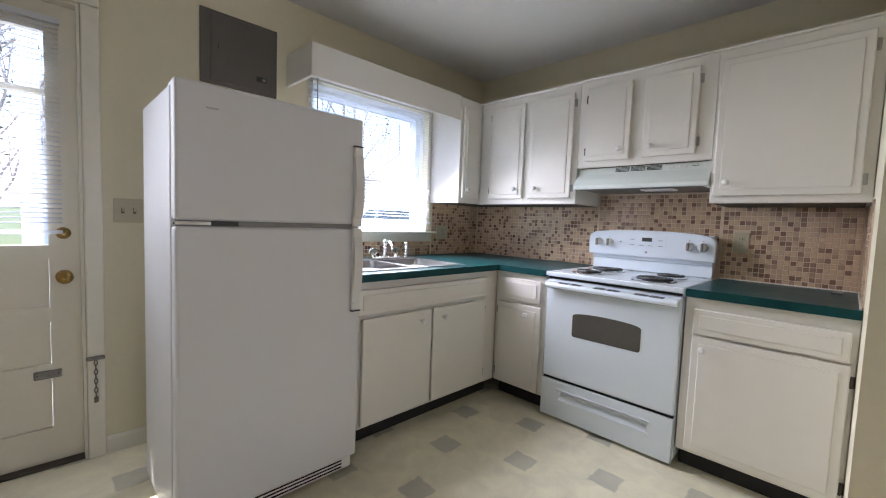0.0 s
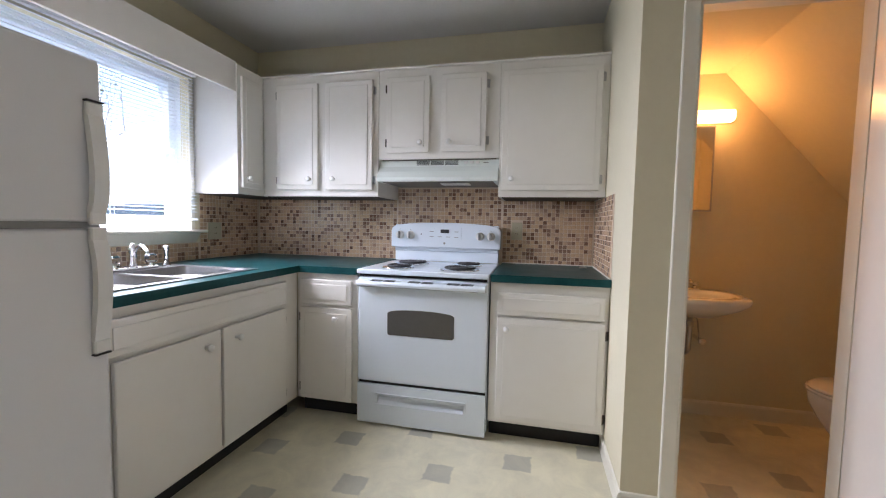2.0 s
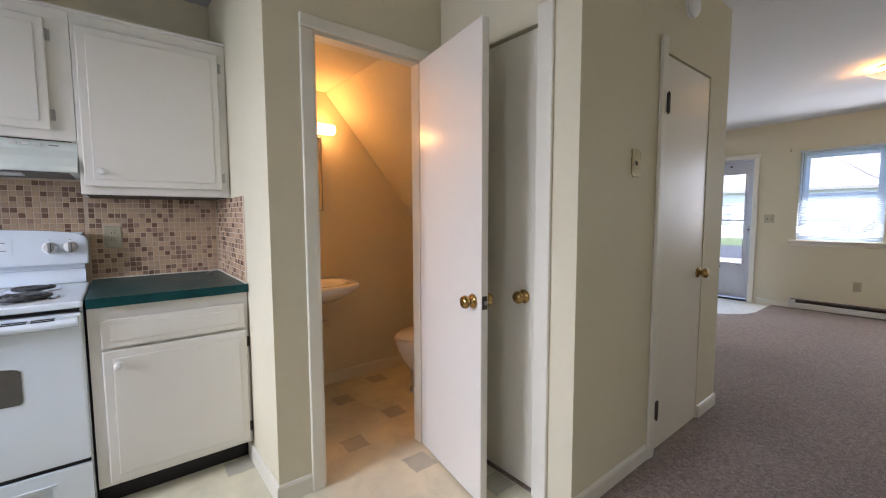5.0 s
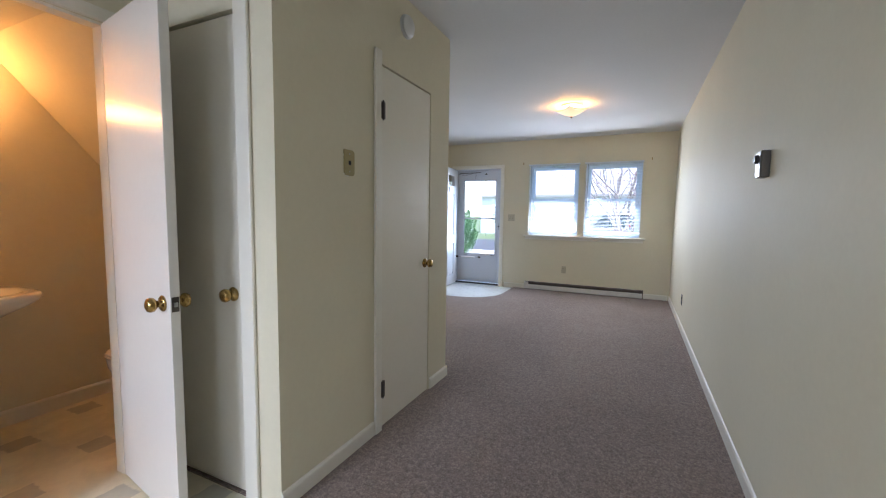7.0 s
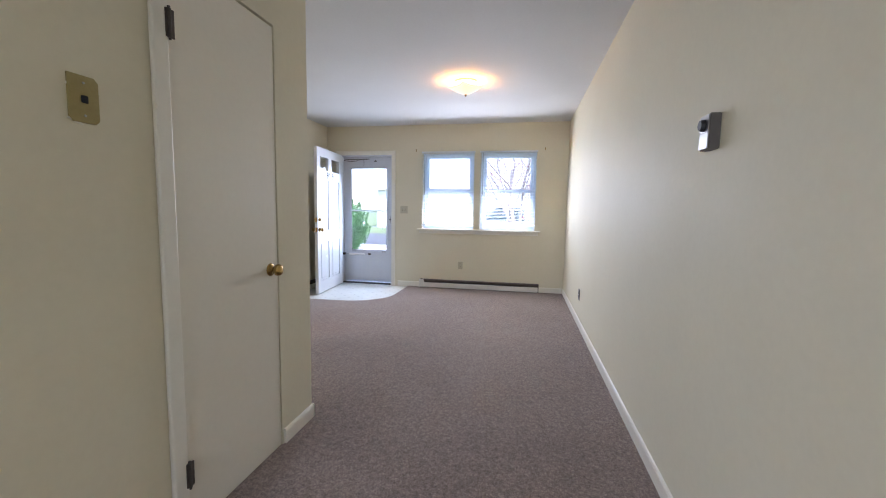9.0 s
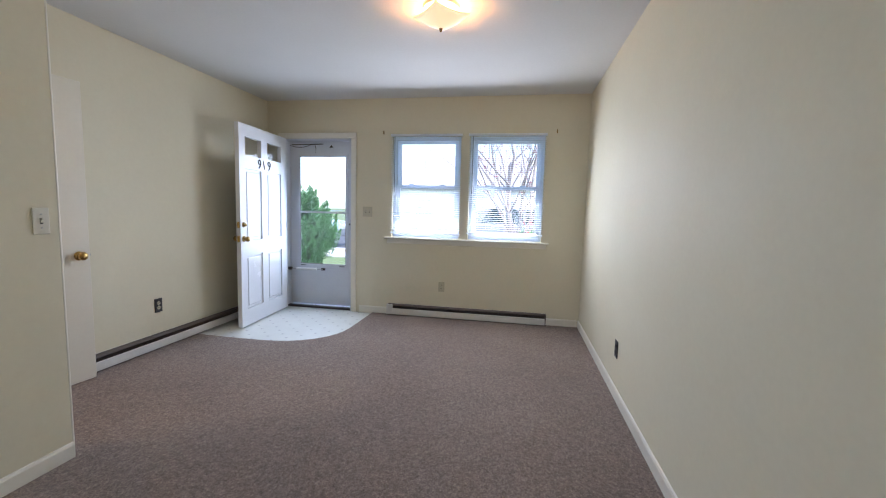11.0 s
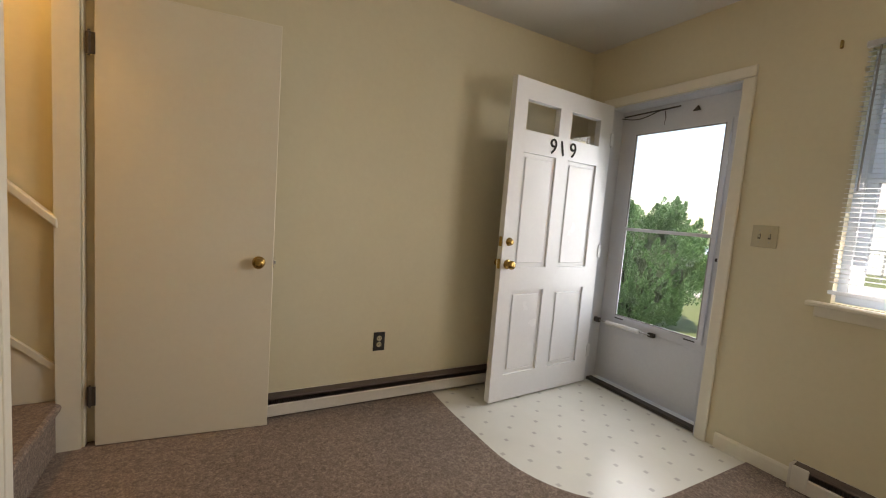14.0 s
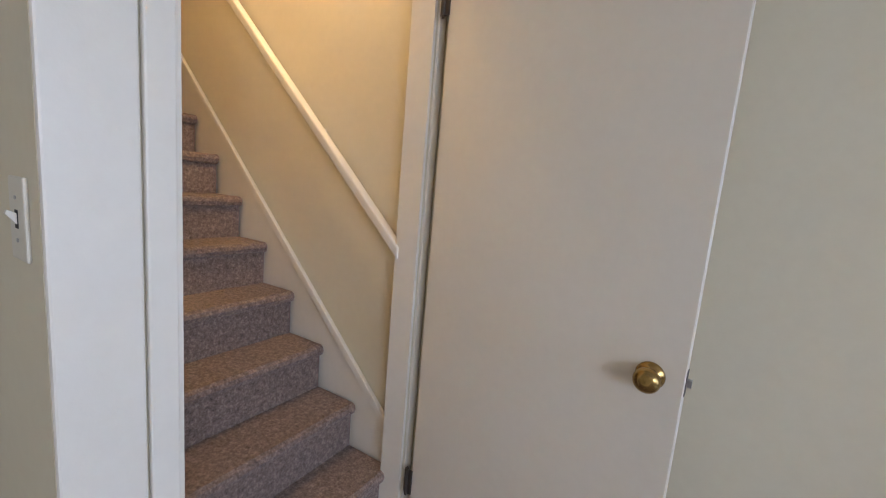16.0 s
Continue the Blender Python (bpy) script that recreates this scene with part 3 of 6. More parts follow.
def door_knob(parent, x, z, y, out, material, r=0.027, bolt=False):
    """A round knob with its rose on a door face at y; out is -1 towards the viewer, 1 away."""
    if bolt:
        pr = [(0.0, 0.0), (0.027, 0.0), (0.025, 0.006), (0.018, 0.010), (0.018, 0.022), (0.016, 0.026), (0.0, 0.026)]
    else:
        pr = [(0.0, 0.0), (0.030, 0.0), (0.031, 0.004), (0.026, 0.009), (0.013, 0.012), (0.012, 0.020), (0.018, 0.025), (r, 0.034), (r * 1.04, 0.043), (r * 0.88, 0.053), (r * 0.45, 0.058), (0.0, 0.058)]
    return part("knob", lathe([(a, b * out) for a, b in pr], "y", (x, y, z), 22), material, parent, "polished brass round knob", smooth=True)


def hinge_leaf(parent, x, y, z, material):
    bm = rod((x, y, z - 0.045), (x, y, z + 0.045), 0.0065, seg=10)
    box(x - 0.011, x + 0.020, y + 0.0005, y + 0.005, z - 0.044, z + 0.044, bm=bm)
    for k in (-0.052, 0.048):
        rod((x, y, z + k), (x, y, z + k + 0.004), 0.0045, seg=8, bm=bm)
    part("hinge", bm, material, parent, "dark metal butt hinge")


def casing(name, at, turn, x0, x1, top, w=0.06, sides="lr", depth=0.018, material=None, w_left=None, head=True, bottom=0.0):
    """Door trim round an opening from x0 to x1: flat boards with rounded edges."""
    t = thing(name, at, turn, "painted wooden door casing", "door trim", kind="structure")
    wl = w if w_left is None else w_left
    if "l" in sides:
        part("casing_board", box(x0 - wl, x0, -depth, -0.0005, bottom, top, 0.006, 2), material or M_TRIM, t)
    if "r" in sides:
        part("casing_board", box(x1, x1 + w, -depth, -0.0005, bottom, top, 0.006, 2), material or M_TRIM, t)
    if head:
        part("head_board", box(x0 - (wl if "l" in sides else 0), x1 + (w if "r" in sides else 0), -depth - 0.001, -0.0005, top + 0.001, top + w, 0.006, 2), material or M_TRIM, t)
    return t


def jamb(name, at, turn, x0, x1, top, thick, material=None):
    """The lining of a door opening, with its stop."""
    t = thing(name, at, turn, "painted wooden door jamb", "door trim", kind="structure")
    g = 0.012
    part("jamb_side", box(x0 + 0.001, x0 + g, 0.0, thick, 0.0, top - g), material or M_TRIM, t)
    part("jamb_side", box(x1 - g, x1 - 0.001, 0.0, thick, 0.0, top - g), material or M_TRIM, t)
    part("jamb_head", box(x0 + 0.001, x1 - 0.001, 0.0, thick, top - g, top - 0.001), material or M_TRIM, t)
    return t


def baseboard(name, at, turn, length, h=0.085, thick=0.012):
    ob = setting(name, prism([(0, 0), (-thick, 0), (-thick, h - 0.014), (-thick * 0.6, h - 0.003), (0, h)], "x", 0, length), M_TRIM, "cream painted wooden baseboard", "baseboard")
    ob.matrix_world = pose(*at, 0, 0, turn)
    return ob


def sash_window(name, at, turn, w, z0, z1, depth, label):
    """A double-hung window in an opening w wide: frame, two sashes with their panes, locks."""
    t = thing(name, at, turn, label, "window", kind="structure")
    f = 0.035
    part("window_frame", slab(w - 0.004, z1 - z0 - 0.004, 0.09, [(f, w - f, z0 + f, z1 - f)], x0=0.002, z0=z0 + 0.002, y0=depth), M_VINYLW, t)
    zm = (z0 + z1) / 2 + 0.01
    for nm, a, b, y in (("upper_sash", zm - 0.018, z1 - f - 0.001, depth + 0.052), ("lower_sash", z0 + f + 0.001, zm + 0.018, depth + 0.012)):
        s, lo = 0.042, 0.05
        sash = part(nm, slab(w - 2 * f - 0.004, b - a, 0.032, [(f + s, w - f - s, a + (lo if "lower" in nm else 0.036), b - 0.036)], x0=f + 0.002, z0=a, y0=y), M_VINYLW, t)
        pane = part("pane", box(f + s - 0.004, w - f - s + 0.004, y + 0.014, y + 0.018, a + 0.030, b - 0.030), M_PANE, sash)
        pane.visible_shadow = False
        if "lower" in nm:
            for k in (0.27, 0.73):
                part("sash_lock", box(w * k - 0.03, w * k + 0.03, y - 0.003, y + 0.018, b + 0.0005, b + 0.014, 0.004), M_VINYLW, sash)
    return t


def blind(name, at, turn, w, top, bottom, label, tilt=8, pitch=0.0212, wand=0.5, gather=0):
    """A mini blind: head rail, slats, ladder cords, bottom rail and tilt wand."""
    b = thing(name, at, turn, label, "window blind")
    part("head_rail", box(0, w, -0.013, 0.013, top - 0.026, top, 0.002), M_BLIND, b)
    me = None
    n = int((top - 0.045 - bottom - 0.02) / pitch)
    for i in range(n):
        z = top - 0.045 - i * pitch
        if me is None:
            bm, a = bmesh.new(), radians(tilt)
            prof = []
            for k in range(5):
                u = -0.0125 + 0.00625 * k
                prof.append((u * math.cos(a), u * math.sin(a) + 0.0022 * (1 - (u / 0.0125) ** 2)))
            prof += [(p[0], p[1] - 0.0006) for p in reversed(prof)]
            prism(prof, "x", 0.006, w - 0.006, bm)
            sl = part("slat", bm, M_BLIND, b)
            sl.location.z = z
            me = sl.data
        else:
            sl = new("slat", me)
            sl.parent, sl.location.z = b, z
    part("bottom_rail", box(0.004, w - 0.004, -0.012, 0.012, bottom - 0.004, bottom + 0.014, 0.004, 2), M_BLIND, b)
    for k in (0.08, 0.5, 0.92):
        part("ladder_cord", box(w * k - 0.0008, w * k + 0.0008, -0.0145, -0.0135, bottom, top - 0.02, bm=box(w * k - 0.0008, w * k + 0.0008, 0.0135, 0.0145, bottom, top - 0.02)), M_BLIND, b)
    if wand:
        part("tilt_wand", rod((0.05, -0.02, top - 0.03), (0.052, -0.022, top - 0.03 - wand), 0.004, seg=8), M_GREYPL, b, "thin grey plastic wand")
    return b


# ---- kitchen cabinets ----
FY, FXW = 3.225, 1.30     # faces of the base cabinets
c = cabinet("base_cabinet", (FXW, 2.045, 0), 90, FY - 2.045, FXW - WX - 0.002, 0.105, 0.875, "white painted sink base cabinet with two doors, slightly yellowed", True)
cab_door(c, 0.07, 0.545, 0.125, 0.685, "", (0.46, 0.625), field=False)
cab_door(c, 0.56, 1.035, 0.125, 0.685, "r", (0.64, 0.625), field=False)
cab_door(c, 0.04, 1.04, 0.705, 0.835, drawer=True)
c = cabinet("base_cabinet", (FXW + 0.002, FY, 0), 0, 0.393, NY - FY - 0.002, 0.105, 0.875, "narrow white painted base cabinet in the kitchen corner", True)
cab_door(c, 0.03, 0.365, 0.115, 0.672, "l", (0.27, 0.612))
cab_door(c, 0.03, 0.36, 0.692, 0.838, drawer=True)
c = cabinet("base_cabinet", (2.467, FY, 0), 0, 0.601, NY - FY - 0.002, 0.105, 0.875, "white painted base cabinet beside the electric range", True)
cab_door(c, 0.04, 0.585, 0.125, 0.690, "r", (0.09, 0.632))
cab_door(c, 0.04, 0.58, 0.702, 0.822, drawer=True)

UY, UX = 3.51, 0.905
c = cabinet("wall_cabinet", (UX - 0.047, 3.265, 0), 90, NY - 3.265 - 0.002, UX - 0.047 - WX - 0.002, 1.345, 2.142, "white painted wall cabinet beside the kitchen window")
cab_door(c, 0.02, 0.215, 1.385, 2.075, "r", (0.055, 1.445))
c = cabinet("wall_cabinet", (UX - 0.045, UY, 0), 0, 0.838, NY - UY - 0.002, 1.345, 2.13, "white painted two-door wall cabinet over the corner counter")
cab_door(c, 0.117, 0.422, 1.385, 2.075, "l", (0.369, 1.455))
cab_door(c, 0.477, 0.805, 1.385, 2.075, "r", (0.542, 1.455))
c = cabinet("wall_cabinet", (1.70, UY, 0), 0, 0.763, NY - UY - 0.002, 1.578, 2.13, "short white painted wall cabinet over the range hood")
cab_door(c, 0.06, 0.335, 1.615, 2.078, "l", (0.285, 1.672))
cab_door(c, 0.41, 0.685, 1.615, 2.078, "r", (0.465, 1.672))
c = cabinet("wall_cabinet", (2.465, UY, 0), 0, 0.603, NY - UY - 0.002, 1.346, 2.13, "large single-door white painted wall cabinet")
cab_door(c, 0.015, 0.565, 1.382, 2.078, "r", (0.075, 1.448))
setting("trim", box(UX - 0.044, PX - 0.002, UY - 0.022, UY + 0.05, 2.131, 2.140, 0.002), M_CAB, "white painted top rail over the cabinets", "trim")
v = thing("valance", (UX - 0.05, 2.05, 0), 90, "white painted wooden valance over the kitchen window", "valance")
part("front_board", box(0, 1.213, 0, 0.019, 1.972, 2.155, 0.002), M_CAB, v)
part("end_board", box(0, 0.019, 0.020, UX - 0.052 - WX, 1.972, 2.155, 0.002), M_CAB, v)
part("top_board", box(0.020, 1.213, 0.020, UX - 0.052 - WX, 2.137, 2.155), M_CAB, v)

# ---- worktops ----
CW, CY = 1.335, 3.195
top_l = thing("worktop", (0, 0, 0), 0, "teal laminate L-shaped worktop around the sink", "worktop")
SKX0, SKX1, SKY0, SKY1 = 0.70, 1.245, 2.13, 2.945
bm = flat(slab(CW - WX - 0.004, CY - 2.045, 0.039, [(SKX0 + 0.012, SKX1 - 0.012, SKY0 + 0.012, SKY1 - 0.012)], x0=WX + 0.002, z0=2.045, y0=0.8765))
part("worktop_board", bm, M_TEAL, top_l)
part("worktop_board", box(WX + 0.002, 1.694, CY, NY - 0.004, 0.8765, 0.9155, 0.0), M_TEAL, top_l)
top_r = thing("worktop", (0, 0, 0), 0, "short teal laminate worktop beside the range", "worktop")
part("worktop_board", box(2.468, PX - 0.002, CY, NY - 0.004, 0.8765, 0.9155, 0.002), M_TEAL, top_r)
part("caulk_bead", box(2.47, PX - 0.006, NY - 0.014, NY - 0.0065, 0.9158, 0.922, bm=box(PX - 0.012, PX - 0.0065, CY + 0.01, NY - 0.015, 0.9158, 0.922)), M_TRIM, top_r)

s = thing("kitchen_sink", ((SKX0 + SKX1) / 2, (SKY0 + SKY1) / 2, 0.9160), 0, "stainless steel double bowl sink set in the teal worktop", "sink")
hx, hy = (SKX1 - SKX0) / 2, (SKY1 - SKY0) / 2
bowls = [(-hx + 0.105, hx - 0.03, -hy + 0.03, -0.018), (-hx + 0.105, hx - 0.03, 0.018, hy - 0.03)]
bm = flat(slab(2 * hx, 2 * hy, 0.005, bowls, x0=-hx, z0=-hy, y0=0.0003))
part("rim", bm, M_SINK, s)
for x0, x1, y0, y1 in bowls:
    bm = bmesh.new()
    rings = []
    for k, (g, z) in enumerate(((0.0, 0.004), (0.004, -0.01), (0.012, -0.14), (0.035, -0.165), (0.09, -0.170))):
        n = []
        for cx, cy, a0 in ((x1, y1, 0), (x0, y1, 90), (x0, y0, 180), (x1, y0, 270)):
            r = 0.05
            for q in range(5):
                a = radians(a0 + q * 22.5)
                sx, sy = (1 if cx == x1 else -1), (1 if cy == y1 else -1)
                n.append(bm.verts.new((cx - sx * (g + r) + r * math.cos(a), cy - sy * (g + r) + r * math.sin(a), z)))
        rings.append(n)
    for a, b in zip(rings, rings[1:]):
        for i in range(len(a)):
            bm.faces.new((a[i], a[(i + 1) % len(a)], b[(i + 1) % len(a)], b[i]))
    bm.faces.new(rings[-1])
    bowl = part("bowl", bm, M_SINK, s, smooth=True)
    part("drain", lathe([(0.0, 0.0), (0.040, 0.0), (0.040, 0.003), (0.026, 0.002), (0.0, -0.002)], "z", ((x0 + x1) / 2, (y0 + y1) / 2, -0.1695), 16), M_CHROME, bowl)
f = thing("faucet", (0.752, 2.66, 0.9214), 0, "chrome kitchen faucet with clear knobs and side sprayer", "faucet")
part("base_plate", box(-0.026, 0.026, -0.12, 0.12, 0, 0.016, 0.007, 2), M_CHROME, f)
part("spout_body", lathe([(0.0, 0.012), (0.026, 0.012), (0.022, 0.022), (0.0175, 0.030), (0.0165, 0.085), (0.019, 0.092), (0.019, 0.108), (0.012, 0.117), (0.008, 0.132), (0.0, 0.134)], "z", (0, 0, 0), 18), M_CHROME, f, smooth=True)
part("spout", tube([(0.010, 0, 0.088), (0.04, -0.012, 0.112), (0.08, -0.03, 0.126), (0.13, -0.055, 0.122), (0.18, -0.08, 0.104), (0.196, -0.088, 0.086)], 0.0085, 12), M_CHROME, f, smooth=True)
for dy in (-0.095, 0.095):
    k = part("tap_stem", rod((0, dy, 0.014), (0, dy, 0.032), 0.013, 0.010), M_CHROME, f)
    part("tap_knob", lathe([(0.0, 0.030), (0.024, 0.031), (0.030, 0.046), (0.028, 0.068), (0.020, 0.076), (0.0, 0.076)], "z", (0, dy, 0), 10), M_CLEAR, k, "clear faceted plastic knob")
sp = thing("sink_sprayer", (0.752, 2.845, 0.9214), 0, "chrome side sprayer standing on the sink rim", "sprayer")
part("holder", lathe([(0.0, 0), (0.022, 0), (0.020, 0.012), (0.013, 0.022), (0.012, 0.030), (0.0, 0.030)], "z", (0, 0, 0)), M_CHROME, sp, smooth=True)
part("spray_head", lathe([(0.0, 0.028), (0.010, 0.028), (0.009, 0.06), (0.012, 0.085), (0.017, 0.10), (0.015, 0.112), (0.0, 0.114)], "z", (0, 0, 0)), M_CHROME, sp, smooth=True)
st = thing("sink_stopper", (2.985, 3.72, 0.9160), 0, "small metal drain stopper lying on the worktop", "stopper")
part("disc", lathe([(0.0, 0), (0.022, 0), (0.024, 0.006), (0.012, 0.010), (0.005, 0.016), (0.0, 0.016)], "z", (0, 0, 0), 14), M_STEEL, st)

# ---- electric range ----
r = thing("electric_range", (1.702, 3.205, 0), 0, "white freestanding electric range with four coil burners", "stove")
RW = 0.756
part("body", box(0.0, RW, 0.03, 0.665, 0.03, 0.885, 0.003), M_APPL, r)
ct = part("cooktop", box(-0.003, RW + 0.003, -0.012, 0.60, 0.886, 0.914, 0.008, 3), M_APPL, r, "white enamel cooktop")
for bx, by, br in ((0.20, 0.135, 0.078), (0.20, 0.40, 0.098), (0.565, 0.155, 0.098), (0.57, 0.42, 0.078)):
    pan = part("drip_pan", lathe([(0.0, 0.9145), (br * 0.6, 0.9146), (br + 0.004, 0.917), (br + 0.016, 0.9192), (br + 0.018, 0.9165), (br + 0.018, 0.9142), (0.0, 0.9142)], "z", (bx, by, 0), 28), M_CHROME, ct, "chrome drip pan")
    pts = []
    for i in range(int(br / 0.0195) * 24 + 1):
        a = i * 2 * math.pi / 24
        rad = 0.016 + 0.0185 * a / (2 * math.pi)
        if rad > br - 0.004:
            break
        pts.append((bx + rad * math.cos(a), by + rad * math.sin(a), 0.9275))
    part("coil_burner", tube(pts, 0.0062, 6), M_BLACK, pan, "black electric coil burner")
bg = part("backguard", prism([(0.60, 0.9148), (0.664, 0.9148), (0.664, 1.17), (0.600, 1.17), (0.592, 1.10), (0.592, 0.99), (0.606, 0.985)], "x", 0.012, RW - 0.012, bevel=0.004), M_APPL, r)
arch = [(-0.006, 1.012), (RW + 0.006, 1.012), (RW + 0.007, 1.128)] + [(RW / 2 + (RW / 2 + 0.004) * math.cos(a), 1.128 + 0.058 * math.sin(a) ** 0.55) for a in [radians(8 + 164 * i / 24) for i in range(25)]] + [(-0.007, 1.128)]
cp = part("control_panel", prism(arch, "y", 0.560, 0.618, bevel=0.008), M_APPL, r, "white control panel with a rounded top")
part("display_frame", box(0.262, 0.498, 0.5585, 0.5605, 1.075, 1.150, 0.0), M_APPL, cp)
part("display", box(0.352, 0.412, 0.556, 0.5583, 1.115, 1.140), M_BLKPL, cp, "dark clock display")
for i in range(4):
    for j in range(2):
        if not (i in (1, 2) and j == 1):
            part("button_mark", box(0.275 + i * 0.058, 0.303 + i * 0.058, 0.5572, 0.5583, 1.087 + j * 0.036, 1.091 + j * 0.036), M_GREYPL, cp)
part("indicator", lathe([(0.0, 0.556), (0.004, 0.556), (0.004, 0.560), (0.0, 0.560)], "y", (0.215, 0, 1.105), 10), M_BLKPL, cp)
part("emblem", lathe([(0.0, 0.5565), (0.0075, 0.5565), (0.0075, 0.560), (0.0, 0.560)], "y", (0.380, 0, 1.045), 14), M_GREYPL, cp, "small round grey emblem")
for kx in (0.062, 0.138, 0.624, 0.698):
    k = part("control_knob", lathe([(0.0, 0.530), (0.021, 0.530), (0.025, 0.536), (0.026, 0.556), (0.029, 0.5598), (0.0, 0.5598)], "y", (kx, 0, 1.098), 20), M_WHTPL, cp, "white plastic burner knob", smooth=False)
    part("grip", box(kx - 0.007, kx + 0.007, 0.518, 0.531, 1.074, 1.122, 0.003), M_GREYPL, k)
    part("tick_mark", box(kx - 0.004, kx + 0.004, 0.5575, 0.5583, 1.134, 1.137), M_GREYPL, cp)
# black box stands in for the shade between cooktop and oven door
part("gap_shade", box(0.012, RW - 0.012, 0.006, 0.031, 0.872, 0.8855), M_DARK, r)
od = part("oven_door", box(0.003, RW - 0.003, 0.0, 0.031, 0.262, 0.868, 0.010, 3), M_APPL, r, "white oven door with an arched window")
wx0, wx1 = 0.185, 0.572
win = [(wx0, 0.552), (wx0 + 0.008, 0.542), (wx1 - 0.008, 0.542), (wx1, 0.552), (wx1, 0.668)] + [((wx0 + wx1) / 2 + (wx1 - wx0) / 2 * math.cos(a) * 0.97, 0.672 + 0.020 * math.sin(a)) for a in [radians(10 + 16 * i) for i in range(11)]] + [(wx0, 0.668)]
M_OVEN = mat("oven_glass", (0.10, 0.095, 0.085), 0.12, second=(0.085, 0.08, 0.07), scale=4, fine=40, coat=0.5)
part("window", prism(win, "y", -0.0025, 0.001), M_OVEN, od, "dark grey oven window")
hd = part("handle", prism([(-0.005, 0.812), (-0.046, 0.822), (-0.050, 0.838), (-0.040, 0.852), (-0.002, 0.856)], "x", 0.012, RW - 0.012, bevel=0.005), M_APPL, od, "full-width white door handle")
for g0 in (0.095, 0.315, 0.535):
    for gx in (0.0, 0.076):
        for gz in (0.0, 0.013):
            part("vent_slot", prism([(-0.0405 + gz * 1.6, 0.8535 + gz * 0.16), (-0.0405 + gz * 1.6 + 0.008, 0.8552 + gz * 0.16), (-0.0405 + gz * 1.6 + 0.008, 0.8532 + gz * 0.16), (-0.0405 + gz * 1.6, 0.8515 + gz * 0.16)], "x", g0 + gx, g0 + gx + 0.066), M_DARK, od)
# same black fill for the shade between oven door and drawer
part("gap_shade", box(0.008, RW - 0.008, 0.012, 0.031, 0.246, 0.2615), M_DARK, r)
dr = part("storage_drawer", slab(RW - 0.008, 0.228, 0.035, [(0.11, RW - 0.11, 0.132, 0.196)], x0=0.004, z0=0.018, y0=-0.004), M_APPL, r, "white storage drawer")
scoop = [(-0.012, 0.199), (-0.010, 0.193), (0.010, 0.190), (0.022, 0.180), (0.024, 0.165), (0.016, 0.150), (0.004, 0.140), (-0.0045, 0.1325)]
part("pull_scoop", prism(scoop + [(0.0, 0.1325), (0.020, 0.1325), (0.029, 0.150), (0.029, 0.1955), (-0.004, 0.1955), (-0.008, 0.201)], "x", 0.1105, RW - 0.1105), M_APPL, dr, "scooped hand grip")
for ex in (0.1105, RW - 0.1255):
    part("pull_end", prism([(-0.0035, 0.1335), (0.02, 0.150), (0.026, 0.170), (0.020, 0.188), (-0.0035, 0.1945)], "x", ex, ex + 0.015), M_APPL, dr)
for lx in (0.05, RW - 0.05):
    part("foot", rod((lx, 0.08, 0.0), (lx, 0.08, 0.031), 0.016), M_BLKPL, r)
    part("foot", rod((lx, 0.60, 0.0), (lx, 0.60, 0.031), 0.016), M_BLKPL, r)

# ---- range hood ----
h = thing("range_hood", (1.70, 0, 0), 0, "pale green-white under-cabinet range hood", "range hood")
part("shell", prism([(3.886, 1.576), (3.545, 1.576), (3.535, 1.535), (3.50, 1.50), (3.475, 1.462), (3.475, 1.438), (3.886, 1.438)], "x", 0.0, 0.762, bevel=0.002), M_HOOD, h)
for g in range(3):
    for k in range(4):
        z = 1.544 + k * 0.0075
        y = 3.5355 + (z - 1.535) / 0.041 * 0.01
        part("vent_slot", box(0.245 + g * 0.092, 0.328 + g * 0.092, y - 0.002, y + 0.004, z, z + 0.0042), M_DARK, h)
for g in range(3):
    part("switch", box(0.548 + g * 0.036, 0.572 + g * 0.036, 3.531, 3.542, 1.550, 1.564, 0.002), M_WHTPL, h)
part("nameplate", box(0.668, 0.700, 3.535, 3.5405, 1.553, 1.558), M_GREYPL, h)
part("light_lens", box(0.40, 0.58, 3.53, 3.63, 1.424, 1.4335, 0.004), M_WHTPL, h)
# added plate that makes the hood underside dark grey
part("underside_plate", box(0.03, 0.732, 3.50, 3.86, 1.434, 1.4376), M_TARN, h, "dark grey plate on the hood underside")

# ---- refrigerator ----
f = thing("refrigerator", (1.447, 1.288, 0), 90, "white top-freezer refrigerator with pebbled doors", "refrigerator")
FW = 0.722
part("cabinet_body", box(0.0, FW, 0.072, 0.565, 0.03, 1.618, 0.006, 2), M_FRIDGE, f)
fz = part("freezer_door", box(0.0, FW, 0.0, 0.064, 1.166, 1.632, 0.012, 3), M_FRIDGE, f)
fd = part("fridge_door", box(0.0, FW, 0.0, 0.064, 0.085, 1.146, 0.012, 3), M_FRIDGE, f)
part("gasket", box(0.012, FW - 0.012, 0.058, 0.0725, 0.09, 1.625), M_GREYPL, f)
part("seam_strip", box(0.004, FW - 0.004, 0.018, 0.057, 1.1465, 1.1655), M_GREYPL, f, "grey strip between the doors")
part("middle_hinge", box(0.004, 0.11, 0.004, 0.05, 1.149, 1.163, 0.002), M_CHROME, f, "bright hinge plate")
part("hinge_gap", box(0.112, 0.20, 0.010, 0.0175, 1.148, 1.164), M_BLKPL, f)
part("top_hinge_cover", box(0.005, 0.05, 0.066, 0.12, 1.6185, 1.632, 0.004, 2), M_WHTPL, f)
